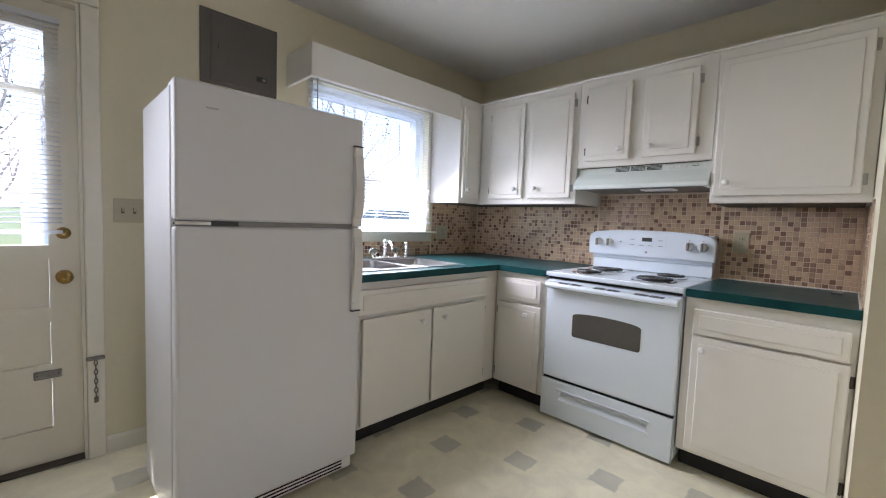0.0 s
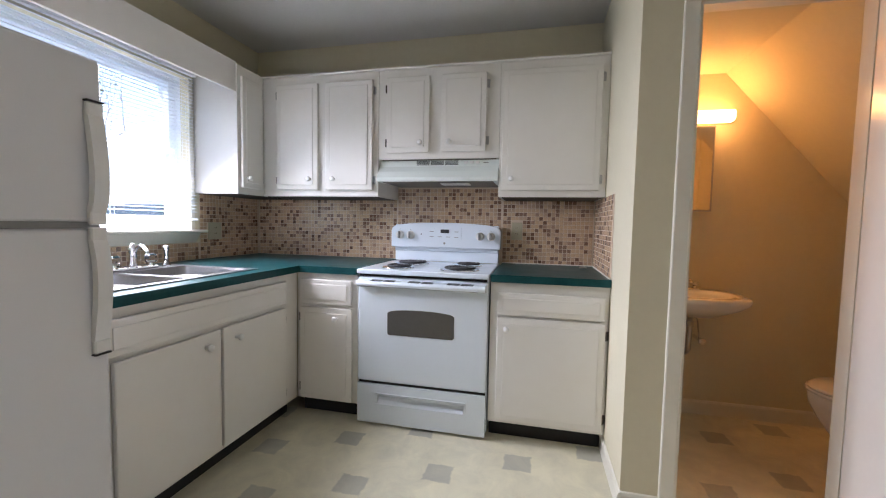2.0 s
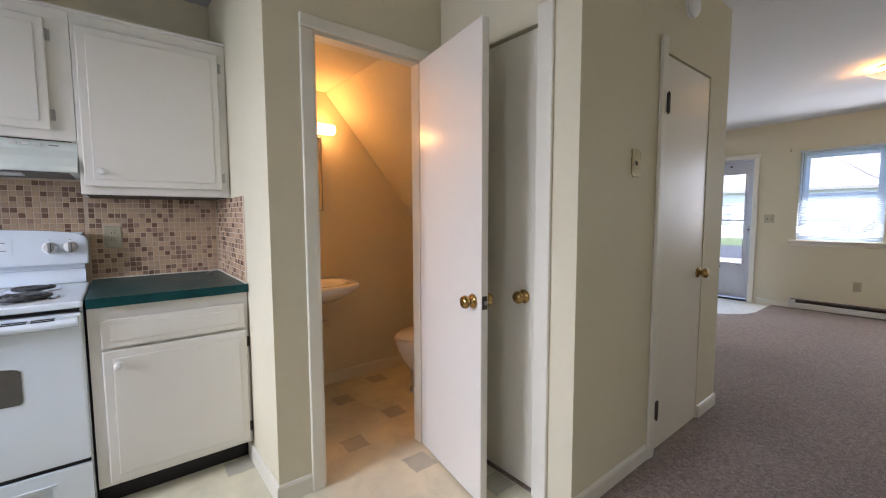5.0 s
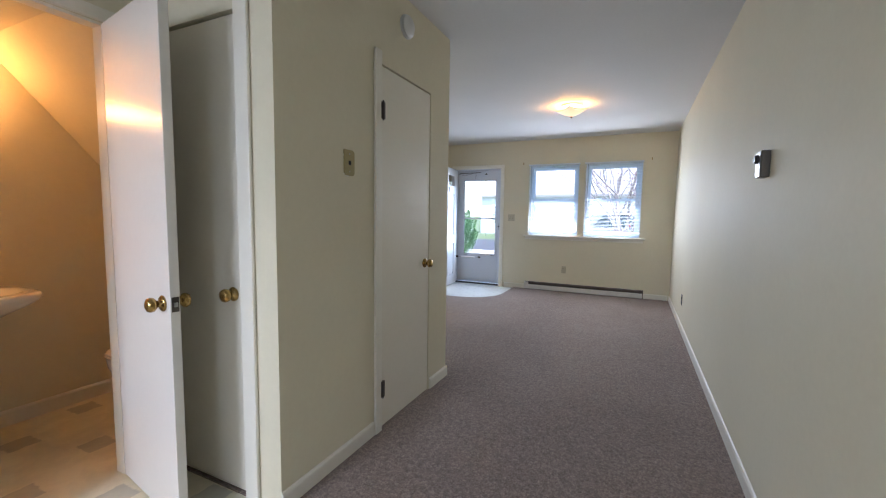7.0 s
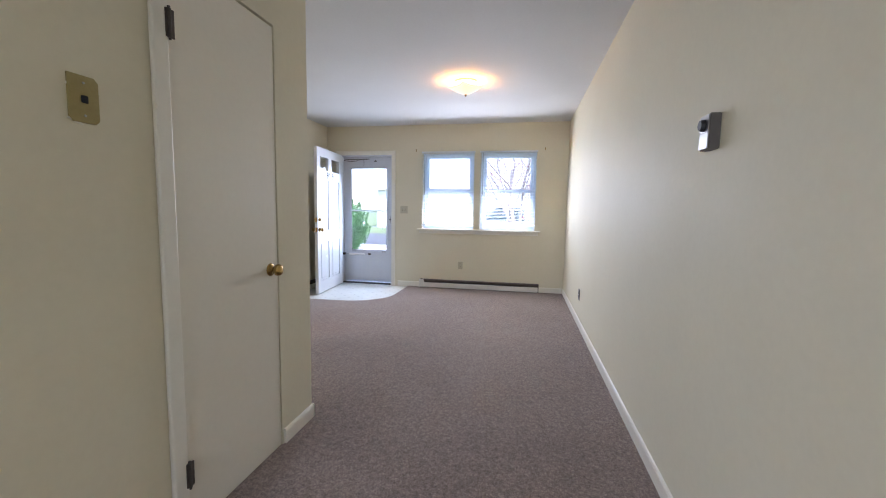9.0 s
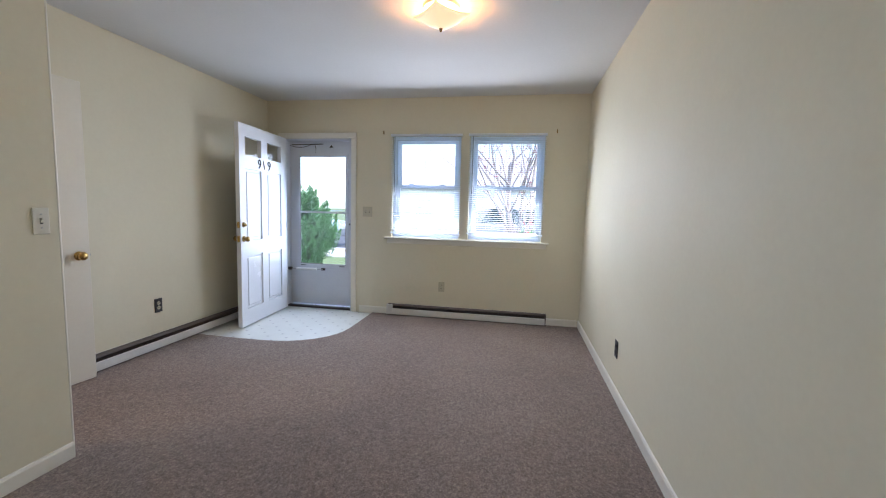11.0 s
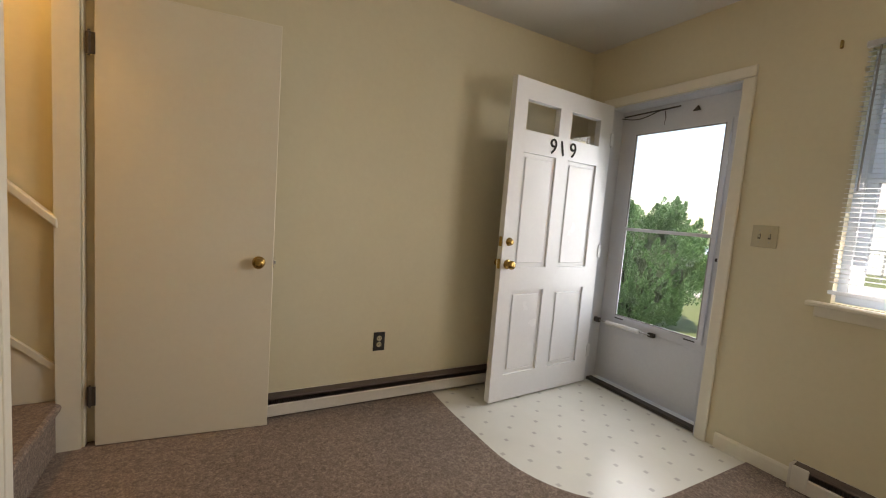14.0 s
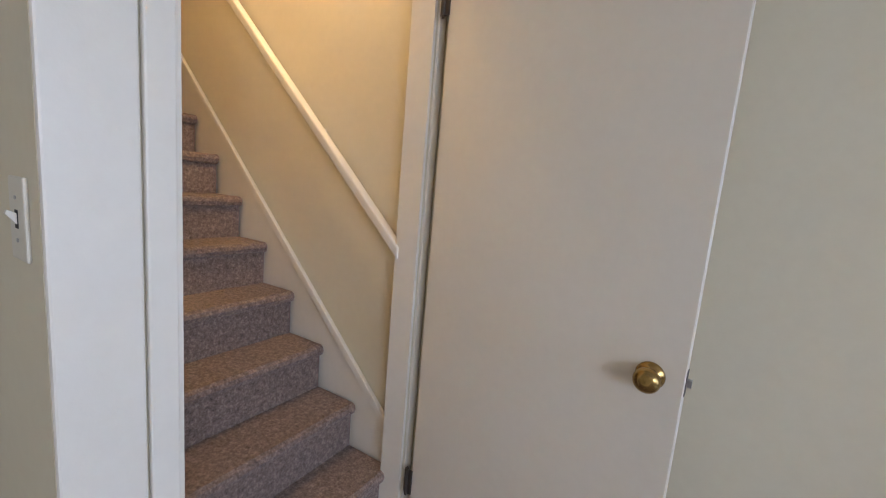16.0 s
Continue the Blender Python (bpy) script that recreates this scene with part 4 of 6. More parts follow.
part("badge", box(0.092, 0.132, -0.002, 0.001, 1.547, 1.552, 0.001), M_STEEL, fz, "small metal badge")


def bow_handle(parent, z0, z1, flip):
    n = 14
    prof = []
    for i in range(n + 1):
        k = i / n
        prof.append((-0.012 - 0.022 * math.sin(math.pi * (k ** (0.75 if flip else 1.35))) ** 0.8, z0 + (z1 - z0) * k))
    out = prof + [(max(p[0] + 0.020, -0.028), p[1]) for p in reversed(prof)]
    hb = part("handle", prism(out, "x", FW - 0.052, FW - 0.010, bevel=0.005), M_WHTPL, parent, "white moulded bow handle")
    for zz in (z0, z1):
        part("handle_mount", box(FW - 0.054, FW - 0.008, -0.018, -0.0003, zz - 0.02, zz + 0.02, 0.004), M_WHTPL, hb)
    ze = z1 + 0.0205 if flip else z0 - 0.0255
    part("end_cap", box(FW - 0.054, FW - 0.008, -0.019, -0.0003, ze, ze + 0.005, 0.001), M_BLKPL, hb, "dark handle end cap")


bow_handle(fz, 1.178, 1.485, True)
bow_handle(fd, 0.800, 1.130, False)
part("kick_grille", box(0.01, FW - 0.01, 0.03, 0.072, 0.018, 0.078, 0.004), M_WHTPL, f)
for k in range(3):
    part("grille_slot", box(0.26 + 0.0, FW - 0.06, 0.0275, 0.031, 0.03 + k * 0.015, 0.036 + k * 0.015), M_DARK, f)
for lx in (0.05, FW - 0.05):
    for ly in (0.12, 0.50):
        part("foot", rod((lx, ly, 0), (lx, ly, 0.031), 0.018), M_BLKPL, f)

# ---- kitchen window, blind, back door ----
sash_window("window_1", (WX, 2.215, 0), 90, 1.01, 1.11, 2.065, 0.055, "white double-hung kitchen window")
casing("trim_kitchen_window", (WX, 2.215, 0), 90, 0.004, 1.006, 2.066, 0.036, head=False, depth=0.012, bottom=1.112)
sl = setting("window_sill", prism([(0.05, 1.092), (-0.075, 1.092), (-0.082, 1.098), (-0.082, 1.106), (-0.075, 1.111), (0.05, 1.111)], "x", 2.16, 3.285), M_TRIM, "painted wooden window sill", "window sill")
sl.matrix_world = pose(WX, 0, 0, 0, 0, 90)
ap = setting("window_apron", prism([(-0.002, 1.028), (-0.012, 1.03), (-0.030, 1.055), (-0.052, 1.090), (-0.002, 1.090)], "x", 2.19, 3.255), M_TRIM, "moulded apron under the window sill", "trim")
ap.matrix_world = pose(WX, 0, 0, 0, 0, 90)
blind("window_blind", (WX + 0.030, 2.180, 0), 90, 1.070, 2.095, 1.172, "white metal mini blind, lowered, slats open", 10)

d = thing("back_door", (WX - 0.055, 0.277, 0), 90, "white painted back door with glass upper half, closed", "door")
DW = 0.835
leaf = part("door_leaf", slab(DW, 2.068, 0.042, [(0.10, DW - 0.115, 1.02, 1.955), (0.10, DW - 0.115, 0.735, 0.955), (0.10, DW - 0.115, 0.472, 0.668), (0.10, DW - 0.115, 0.17, 0.402)], z0=0.012), M_DOORP, d)
for a, b in ((0.735, 0.955), (0.472, 0.668), (0.17, 0.402)):
    part("sunk_panel", box(0.101, DW - 0.116, 0.016, 0.026, a + 0.001, b - 0.001), M_DOORP, leaf)
pane = part("pane", box(0.101, DW - 0.116, 0.018, 0.022, 1.021, 1.954), M_PANE, leaf)
pane.visible_shadow = False
for z in (1.24, 1.70):
    part("glazing_bar", box(0.101, DW - 0.116, 0.026, 0.046, z - 0.012, z + 0.012), M_DOORP, leaf)
part("storm_stile", box(DW - 0.20, DW - 0.13, 0.12, 0.15, 0.98, 2.0), M_VINYLW, d)
part("storm_stile", box(0.08, 0.15, 0.12, 0.15, 0.98, 2.0), M_VINYLW, d)
door_knob(d, DW - 0.065, 0.875, 0.0, -1, M_BRASS, 0.029)
door_knob(d, DW - 0.065, 1.075, 0.0, -1, M_BRASS, bolt=True)
mp = part("bolt_plate", box(DW - 0.175, DW - 0.080, -0.007, 0.0, 0.408, 0.446, 0.003), M_TARN, leaf, "worn steel plate with screws")
for kx in (DW - 0.163, DW - 0.092):
    part("screw", lathe([(0.0, -0.0085), (0.004, -0.0085), (0.004, -0.007), (0.0, -0.007)], "y", (kx, 0, 0.427), 8), M_BRONZE, mp)
for z in (1.80, 1.0, 0.25):
    hinge_leaf(d, 0.002, -0.006, z, M_BRONZE)
part("threshold", box(0.0, DW, -0.05, 0.10, 0.0003, 0.0115, 0.003), M_BRONZE, d, "dark metal threshold")
blind("door_blind", (WX - 0.055 + 0.019, 0.315, 0), 90, 0.735, 2.015, 1.075, "white mini blind on the back door glass", 12, wand=0)
casing("trim_back_door", (WX, 0.0, 0), 90, 0.275, 1.115, 2.095, 0.065)
jb = jamb("jamb_back_door", (WX, 0.0, 0), 90, 0.2755, 1.1145, 2.0945, 0.055)
# added dark ring: blocks the light leak and darkens the door gap
part("leak_stop", slab(0.836, 2.09, 0.02, [(0.302, 1.088, -1.0, 2.065)], x0=0.277, z0=0.002, y0=0.0985), M_BRONZE, jb, "dark strip added behind the door edge against light leak")
ch = thing("door_chain", (WX + 0.0185, 1.145, 0.490), 90, "tarnished steel door chain hanging from its keeper", "door chain")
part("keeper", box(-0.034, 0.034, -0.014, 0.0, -0.009, 0.009, 0.003), M_TARN, ch)
for i in range(8):
    a = 2 * math.pi / 10
    z = -0.022 - i * 0.022
    pts = [((0.006 * math.cos(k * a) if i % 2 == 0 else 0.0), -0.008 + (0.0 if i % 2 == 0 else 0.006 * math.cos(k * a)), z + 0.013 * math.sin(k * a)) for k in range(11)]
    part("link", tube(pts, 0.0026, 6), M_TARN, ch)
part("chain_end", rod((0, -0.008, -0.212), (0, -0.008, -0.188), 0.008), M_TARN, ch)

# ---- electric panel, switches, outlets ----
p = thing("breaker_panel", (WX, 1.585, 0), 90, "flush grey metal breaker panel with a latch", "breaker panel")
part("panel_frame", box(0.0, 0.405, -0.010, -0.0003, 1.885, 2.272, 0.003), M_PANEL, p)
pd = part("panel_door", box(0.05, 0.38, -0.0145, -0.0102, 1.905, 2.255, 0.002), M_PANEL, p)
part("latch", box(0.285, 0.345, -0.017, -0.0147, 1.955, 1.985, 0.002), M_BLKPL, pd, "black recessed latch")
part("latch_tab", box(0.318, 0.338, -0.0185, -0.0171, 1.962, 1.978), M_TARN, pd)
part("keyhole", box(0.085, 0.089, -0.0165, -0.0147, 2.075, 2.10), M_BLKPL, pd)
plate("light_switch", (WX, 1.279, 1.188), 90, 0.116, 0.115, M_ALMOND, "almond double toggle switch plate", "light switch")
plate("outlet", (2.563, NY - 0.0065, 1.138), 0, 0.072, 0.116, M_ALMOND, "almond wall outlet on the mosaic backsplash")
plate("outlet", (WX + 0.0065, 3.42, 1.10), 90, 0.116, 0.116, M_ALMOND, "almond double outlet plate on the mosaic backsplash")
baseboard("baseboard", (WX, 1.182, 0), 90, 0.85)
baseboard("baseboard", (CX - 0.9, SY, 0), 180, 2.5)

# ---- bathroom ----
def flush_door(name, at, turn, w, h, material, label, hinge_x, knob_x, knob_z=0.93, both=True, hinge_mat=None, hinge_y=-0.006):
    """A smooth slab door; its hinge edge at x = 0 and its face at y = 0, thickness away from the viewer."""
    d = thing(name, at, turn, label, "door")
    leaf = part("door_leaf", box(min(0, w), max(0, w), 0.0, 0.035, 0.012, h, 0.0025, 1), material, d)
    door_knob(d, knob_x, knob_z, 0.0, -1, M_BRASS)
    if both:
        door_knob(d, knob_x, knob_z, 0.035, 1, M_BRASS)
    latch_x = w
    part("latch_plate", box(min(latch_x, latch_x + 0.0015), max(latch_x, latch_x + 0.0015), 0.005, 0.030, knob_z - 0.028, knob_z + 0.028), M_BRONZE, leaf, "worn metal latch plate")
    part("latch_bolt", box(min(latch_x, latch_x + 0.011), max(latch_x, latch_x + 0.011), 0.012, 0.023, knob_z - 0.008, knob_z + 0.008), M_STEEL, leaf)
    for z in (0.25, h - 0.24):
        hinge_leaf(d, hinge_x, hinge_y, z, hinge_mat or M_BRONZE)
    return d


# the bathroom door stands open a little past a right angle
flush_door("bathroom_door", (3.817, 2.795, 0.0), -99.3, 0.555, 2.02, M_DOORB, "glossy white flush bathroom door with brass knobs, open", 0.004, 0.497, 0.885, hinge_mat=M_DOORB, hinge_y=0.041)
casing("trim_bathroom_door", (0, BY, 0), 0, 3.27, 3.835, 2.03, 0.058)
jamb("jamb_bathroom_door", (0, BY, 0), 0, 3.27, 3.835, 2.03, 0.065)
part("strike_plate", box(3.2822, 3.2837, BY + 0.03, BY + 0.055, 0.85, 0.92), M_BRONZE, bpy.data.objects["jamb_bathroom_door"]).location = (0, -BY, 0)
s = thing("bathroom_sink", (3.60, NY - 0.001, 0.80), 0, "white wall-hung porcelain sink on the bathroom wall", "sink")
bm = bmesh.new()
out, inn = [], []
N = 36
for i in range(N):
    a = 2 * math.pi * i / N
    ca, sa = math.cos(a), math.sin(a)
    e = 0.42
    x, y = 0.245 * abs(ca) ** e * (1 if ca >= 0 else -1), -0.215 + 0.213 * abs(sa) ** e * (1 if sa >= 0 else -1)
    y -= 0.035 * (1 - (x / 0.245) ** 2) if sa < 0 else 0
    out.append((x, y))
    inn.append((0.185 * ca, -0.235 + 0.135 * sa))
rows = [[(x * 0.50, y * 0.55 - 0.04, -0.125) for x, y in out], [(x * 0.84, y * 0.88, -0.066) for x, y in out], [(x * 0.985, y * 0.99, -0.028) for x, y in out], [(x, y, -0.008) for x, y in out], [(x * 0.975, y * 0.985, 0.004) for x, y in out],
        [(x * 1.06, y, 0.000) for x, y in inn], [(x * 0.95, y, -0.02) for x, y in inn], [(x * 0.7, (y + 0.235) * 0.7 - 0.235, -0.085) for x, y in inn], [(x * 0.2, (y + 0.235) * 0.2 - 0.235, -0.105) for x, y in inn]]
rings = [[bm.verts.new(p) for p in row] for row in rows]
for a, b in zip(rings, rings[1:]):
    for i in range(N):
        bm.faces.new((a[i], a[(i + 1) % N], b[(i + 1) % N], b[i]))
bm.faces.new(rings[0])
bm.faces.new(rings[-1])
part("basin", bm, M_PORC, s, smooth=True)
part("drain", lathe([(0.0, 0), (0.02, 0), (0.022, 0.003), (0.0, 0.003)], "z", (0, -0.235, -0.1045), 14), M_CHROME, s)
fc = thing("bathroom_faucet", (3.60, NY - 0.07, 0.8045), 0, "small chrome bathroom faucet with two handles", "faucet")
part("base_plate", box(-0.075, 0.075, -0.025, 0.025, 0, 0.014, 0.006, 2), M_CHROME, fc)
part("spout", tube([(0, 0, 0.012), (0, -0.01, 0.05), (0, -0.05, 0.068), (0, -0.10, 0.055)], 0.011, 10), M_CHROME, fc, smooth=True)
for dx in (-0.052, 0.052):
    part("handle", lathe([(0.0, 0.012), (0.012, 0.013), (0.010, 0.022), (0.019, 0.030), (0.019, 0.048), (0.0, 0.050)], "z", (dx, 0, 0), 10), M_CHROME, fc)
pt = thing("drain_trap", (3.60, NY - 0.001, 0), 0, "chrome drain trap with shut-off valves under the sink", "pipe")
part("drain_pipe", tube([(0, -0.175, 0.680), (0, -0.175, 0.50), (0, -0.168, 0.455), (0, -0.135, 0.43), (0, -0.10, 0.455), (0, -0.095, 0.52), (0, -0.07, 0.545), (0, 0.0, 0.545)], 0.016, 12), M_STEEL, pt, smooth=True)
part("slip_nut", rod((0, -0.175, 0.60), (0, -0.175, 0.63), 0.024, seg=8), M_STEEL, pt)
for dx in (-0.09, 0.09):
    v = part("valve", rod((dx, -0.09, 0.50), (dx, 0.0, 0.50), 0.011), M_CHROME, pt)
    part("valve_handle", lathe([(0.0, -0.135), (0.020, -0.133), (0.022, -0.122), (0.008, -0.115), (0.008, -0.088), (0.0, -0.088)], "y", (dx, 0, 0.50), 10), M_CHROME, v)
    part("supply_tube", tube([(dx, -0.075, 0.505), (dx * 0.9, -0.075, 0.60), (dx * 0.6, -0.07, 0.70)], 0.005, 8), M_CHROME, v)
mc = thing("mirror_cabinet", (3.60, NY, 0), 0, "narrow mirrored medicine cabinet over the bathroom sink", "mirror")
part("cabinet_body", box(-0.155, 0.125, -0.045, -0.0005, 1.285, 1.800, 0.003), M_STEEL, mc)
M_MIRROR = mat("mirror_silver", (0.90, 0.90, 0.90), 0.02, 1.0, second=(0.88, 0.88, 0.88), scale=3, fine=10)
M_MIRROR.node_tree.nodes["Principled BSDF"].inputs["Roughness"].default_value = 0.02
mr = part("mirror", box(-0.148, 0.118, -0.050, -0.0455, 1.292, 1.793, 0.0015), M_MIRROR, mc, "bevelled mirror door")
part("mirror_frame", slab(0.28, 0.515, 0.004, [(-0.146, 0.116, 1.294, 1.791)], x0=-0.155, z0=1.285, y0=-0.0515), M_STEEL, mc)
M_LAMP = glow("lit_lamp_diffuser", (1.0, 0.42, 0.10), 7.8)
bl = thing("bathroom_lamp", (3.60, NY, 1.848), 0, "lit warm white bar lamp over the bathroom mirror", "lamp")
part("back_plate", box(-0.225, 0.225, -0.03, -0.0005, -0.030, 0.030, 0.004), M_CHROME, bl)
part("lamp_holder", box(-0.20, 0.20, -0.0395, -0.0305, -0.026, 0.026), M_WHTPL, bl)
part("diffuser", prism([(-0.040, -0.034), (-0.092, -0.034), (-0.112, -0.018), (-0.112, 0.018), (-0.092, 0.034), (-0.040, 0.034)], "x", -0.205, 0.205, bevel=0.006), M_LAMP, bl, "glowing white diffuser")
for ex in (-0.216, 0.206):
    part("end_bracket", box(ex, ex + 0.010, -0.060, -0.0305, -0.016, 0.016, 0.004), M_TARN, bl)
t = thing("toilet", (4.05, 3.39, 0), -90, "white porcelain toilet with its lid down", "toilet")


def oval(cx, cy, rx, ry, z, back=0.0, n=28):
    return [(cx + rx * math.cos(2 * math.pi * i / n), cy + ry * math.sin(2 * math.pi * i / n) * (1.0 if math.sin(2 * math.pi * i / n) < 0 else 0.9), z) for i in range(n)]


def loft(rows):
    bm = bmesh.new()
    rings = [[bm.verts.new(p) for p in r] for r in rows]
    for a, b in zip(rings, rings[1:]):
        for i in range(len(a)):
            bm.faces.new((a[i], a[(i + 1) % len(a)], b[(i + 1) % len(a)], b[i]))
    bm.faces.new(rings[0])
    bm.faces.new(rings[-1])
    return bm


part("bowl", loft([oval(0, 0.30, 0.105, 0.20, 0.0), oval(0, 0.30, 0.095, 0.18, 0.03), oval(0, 0.27, 0.085, 0.16, 0.15), oval(0, 0.245, 0.12, 0.20, 0.24), oval(0, 0.235, 0.17, 0.23, 0.32), oval(0, 0.235, 0.18, 0.235, 0.37), oval(0, 0.235, 0.175, 0.23, 0.378)]), M_PORC, t, smooth=True)
part("seat", loft([oval(0, 0.235, 0.182, 0.238, 0.380), oval(0, 0.235, 0.188, 0.243, 0.388), oval(0, 0.235, 0.184, 0.240, 0.396)]), M_PORC, t)
part("lid", loft([oval(0, 0.237, 0.180, 0.236, 0.3985), oval(0, 0.237, 0.185, 0.240, 0.405), oval(0, 0.237, 0.170, 0.225, 0.414)]), M_PORC, t, smooth=True)
part("tank", box(-0.19, 0.19, 0.36, 0.47, 0.45, 0.74, 0.02, 3), M_PORC, t)
part("tank_neck", box(-0.10, 0.10, 0.36, 0.46, 0.36, 0.455, 0.01), M_PORC, t)
part("tank_lid", box(-0.20, 0.20, 0.345, 0.478, 0.741, 0.775, 0.01, 2), M_PORC, t)
baseboard("baseboard", (3.172, NY, 0), 0, 1.545, 0.09)

# ---- closet, hall ----
flush_door("closet_door", (CX + 0.012, 2.749, 0), -90, 0.583, 2.020, M_DOORP, "cream painted flush closet door with brass knob, closed", 0.0, 0.515, 0.885, both=False, hinge_mat=M_DOORP)
casing("trim_closet_door", (CX, BY + 0.10, 0), -90, 0.16, 0.75, 2.09, 0.075, sides="r", head=False)
jamb("jamb_closet_door", (CX + 0.048, BY + 0.10, 0), -90, 0.16, 0.75, 2.03, 0.05)
flush_door("hall_door", (4.684, HY + 0.004, 0), 0, 0.588, 2.022, M_DOORP, "cream painted flush hall closet door, closed", -0.006, 0.53, 0.91, both=False, hinge_y=-0.0275)
casing("trim_hall_door", (CX + 0.10, HY, 0), 0, 0.61, 1.205, 2.09, 0.06, sides="l", head=False)
jamb("jamb_hall_door", (CX + 0.10, HY + 0.048, 0), 0, 0.61, 1.205, 2.03, 0.05)
baseboard("baseboard", (CX, HY, 0), 0, 0.645)
baseboard("baseboard", (5.29, HY, 0), 0, HX - 5.29 + 0.012)
baseboard("baseboard", (HX, HY - 0.012, 0), 90, RY - HY)
baseboard("baseboard", (PX + 0.0, BY, 0), 0, 0.14)
baseboard("baseboard", (PX, FY + 0.07, 0), -90, FY + 0.07 - BY + 0.012)
baseboard("baseboard", (HX, RY, 0), 0, SX - HX)
plate("phone_jack", (4.415, HY, 1.476), 0, 0.078, 0.122, M_BROWNPL, "gold phone jack plate with flaking paint", "phone jack")
sd = thing("smoke_detector", (4.945, HY, 2.318), 0, "round white smoke detector high on the hall wall", "smoke detector")
part("base", lathe([(0.0, -0.0005), (0.066, -0.0005), (0.066, -0.012), (0.0, -0.012)], "y", (0, 0, 0), 28), M_WHTPL, sd)
part("cover", lathe([(0.0, -0.0125), (0.062, -0.0125), (0.060, -0.024), (0.046, -0.034), (0.0, -0.037)], "y", (0, 0, 0), 28), M_WHTPL, sd, smooth=True)

# ---- living room ----
th = thing("thermostat", (5.04, SY, 1.472), 180, "grey line-voltage wall thermostat with a dial", "thermostat")
part("case", box(-0.036, 0.036, -0.034, -0.0005, -0.058, 0.058, 0.003), M_PANEL, th)
fp = part("face_plate", box(-0.033, 0.033, -0.0375, -0.0342, -0.055, 0.055, 0.0015), M_STEEL, th, "brushed metal face")
part("dial", lathe([(0.0, -0.052), (0.016, -0.052), (0.019, -0.047), (0.020, -0.038), (0.0, -0.038)], "y", (0.0, 0, 0.022), 20), M_BLKPL, th, "black dial")
part("rule", box(-0.028, 0.028, -0.0384, -0.0376, -0.004, -0.002), M_GREYPL, fp)
plate("outlet", (7.945, SY, 0.335), 180, 0.072, 0.116, M_BLKPL, "black wall outlet on the long cream wall")
plate("outlet", (8.01, NY, 0.368), 0, 0.074, 0.118, M_BLKPL, "black wall outlet with ivory receptacles", detail=M_ALMOND)
plate("outlet", (FX, 1.72, 0.365), -90, 0.070, 0.115, M_ALMOND, "almond wall outlet under the windows")
plate("light_switch", (FX, 2.62, 1.20), -90, 0.116, 0.115, M_ALMOND, "almond double switch plate beside the front door", "light switch")
plate("light_switch", (6.534, RY, 1.15), 0, 0.066, 0.118, M_IVORY, "ivory toggle switch at the foot of the stairs", "light switch")


def heater(name, at, turn, length, label, h=0.135, end=""):
    """An electric baseboard heater: back plate, sloped hood, dark slot with fins, front cover."""
    b = thing(name, at, turn, label, "baseboard heater")
    part("back_plate", box(0.0, length, -0.008, -0.0005, 0.012, h), M_HEAT, b)
    part("hood", prism([(-0.008, h), (-0.050, h - 0.006), (-0.055, h - 0.012), (-0.055, h - 0.018), (-0.008, h - 0.010)], "x", 0, length), M_HEATD, b, "dark top lip")
    part("front_cover", prism([(-0.052, h - 0.046), (-0.062, h - 0.051), (-0.064, 0.022), (-0.056, 0.016), (-0.052, 0.022)], "x", 0, length), M_HEAT, b)
    fins = bmesh.new()
    for i in range(int(length / 0.012)):
        box(0.012 * i, 0.012 * i + 0.0012, -0.050, -0.009, h - 0.062, h - 0.020, bm=fins)
    tagged(part("fin_bank", fins, M_HEATD, b, "dark metal fins"), kind="stuff")
    part("slot_backing", box(0.0, length, -0.0095, -0.0082, 0.03, h - 0.012), M_HEATD, b)
    # black strip stands in for the shade below the front cover
    part("lower_gap_shade", box(0.0, length, -0.050, -0.0082, 0.0122, 0.0155), M_DARK, b)
    for x in (0.0, length - 0.012):
        part("end_cap", box(x, x + 0.012, -0.064, -0.0083, 0.012, h - 0.0005, 0.002), M_HEATD if x else M_HEAT, b)
    if end:
        part("junction_cover", box(0.0125, 0.075, -0.066, -0.052, 0.018, h - 0.003, 0.003), M_HEAT, b)
    return b


heater("baseboard_heater", (7.15, NY, 0), 0, FX - 7.15 - 0.02, "long cream baseboard heater with a dark slot", 0.130)
heater("baseboard_heater", (FX, 2.355, 0), -90, 1.81, "cream baseboard heater with a dark slot under the windows", 0.135, "y")
baseboard("baseboard", (FX, 2.715, 0), -90, 0.355)
baseboard("baseboard", (FX, 0.54, 0), -90, 0.325)
baseboard("baseboard", (FX, SY, 0), 180, FX - CX)

for i, (y1, y0) in enumerate(((2.325, 1.54), (1.44, 0.635))):
    sash_window(f"window_{i + 2}", (FX, y1, 0), -90, y1 - y0, 0.92, 2.06, 0.045, "white double-hung living room window")
    blind("window_blind", (FX - 0.016, y1 + 0.014, 0), -90, y1 - y0 + 0.028, 2.080, 0.965 if i == 0 else 0.985, "white metal mini blind, lowered, slats open", 6, wand=0.62)
sl = setting("window_sill", prism([(0.10, 0.895), (-0.045, 0.895), (-0.052, 0.901), (-0.052, 0.911), (-0.045, 0.917), (0.10, 0.917)], "x", NY - 2.40, NY - 0.555), M_TRIM, "painted wooden sill under both windows", "window sill")
sl.matrix_world = pose(FX, NY, 0, 0, 0, -90)
ap = setting("window_apron", prism([(-0.0005, 0.845), (-0.012, 0.848), (-0.016, 0.892), (-0.0005, 0.894)], "x", NY - 2.375, NY - 0.58), M_TRIM, "painted apron under the sill", "trim")
ap.matrix_world = pose(FX, NY, 0, 0, 0, -90)
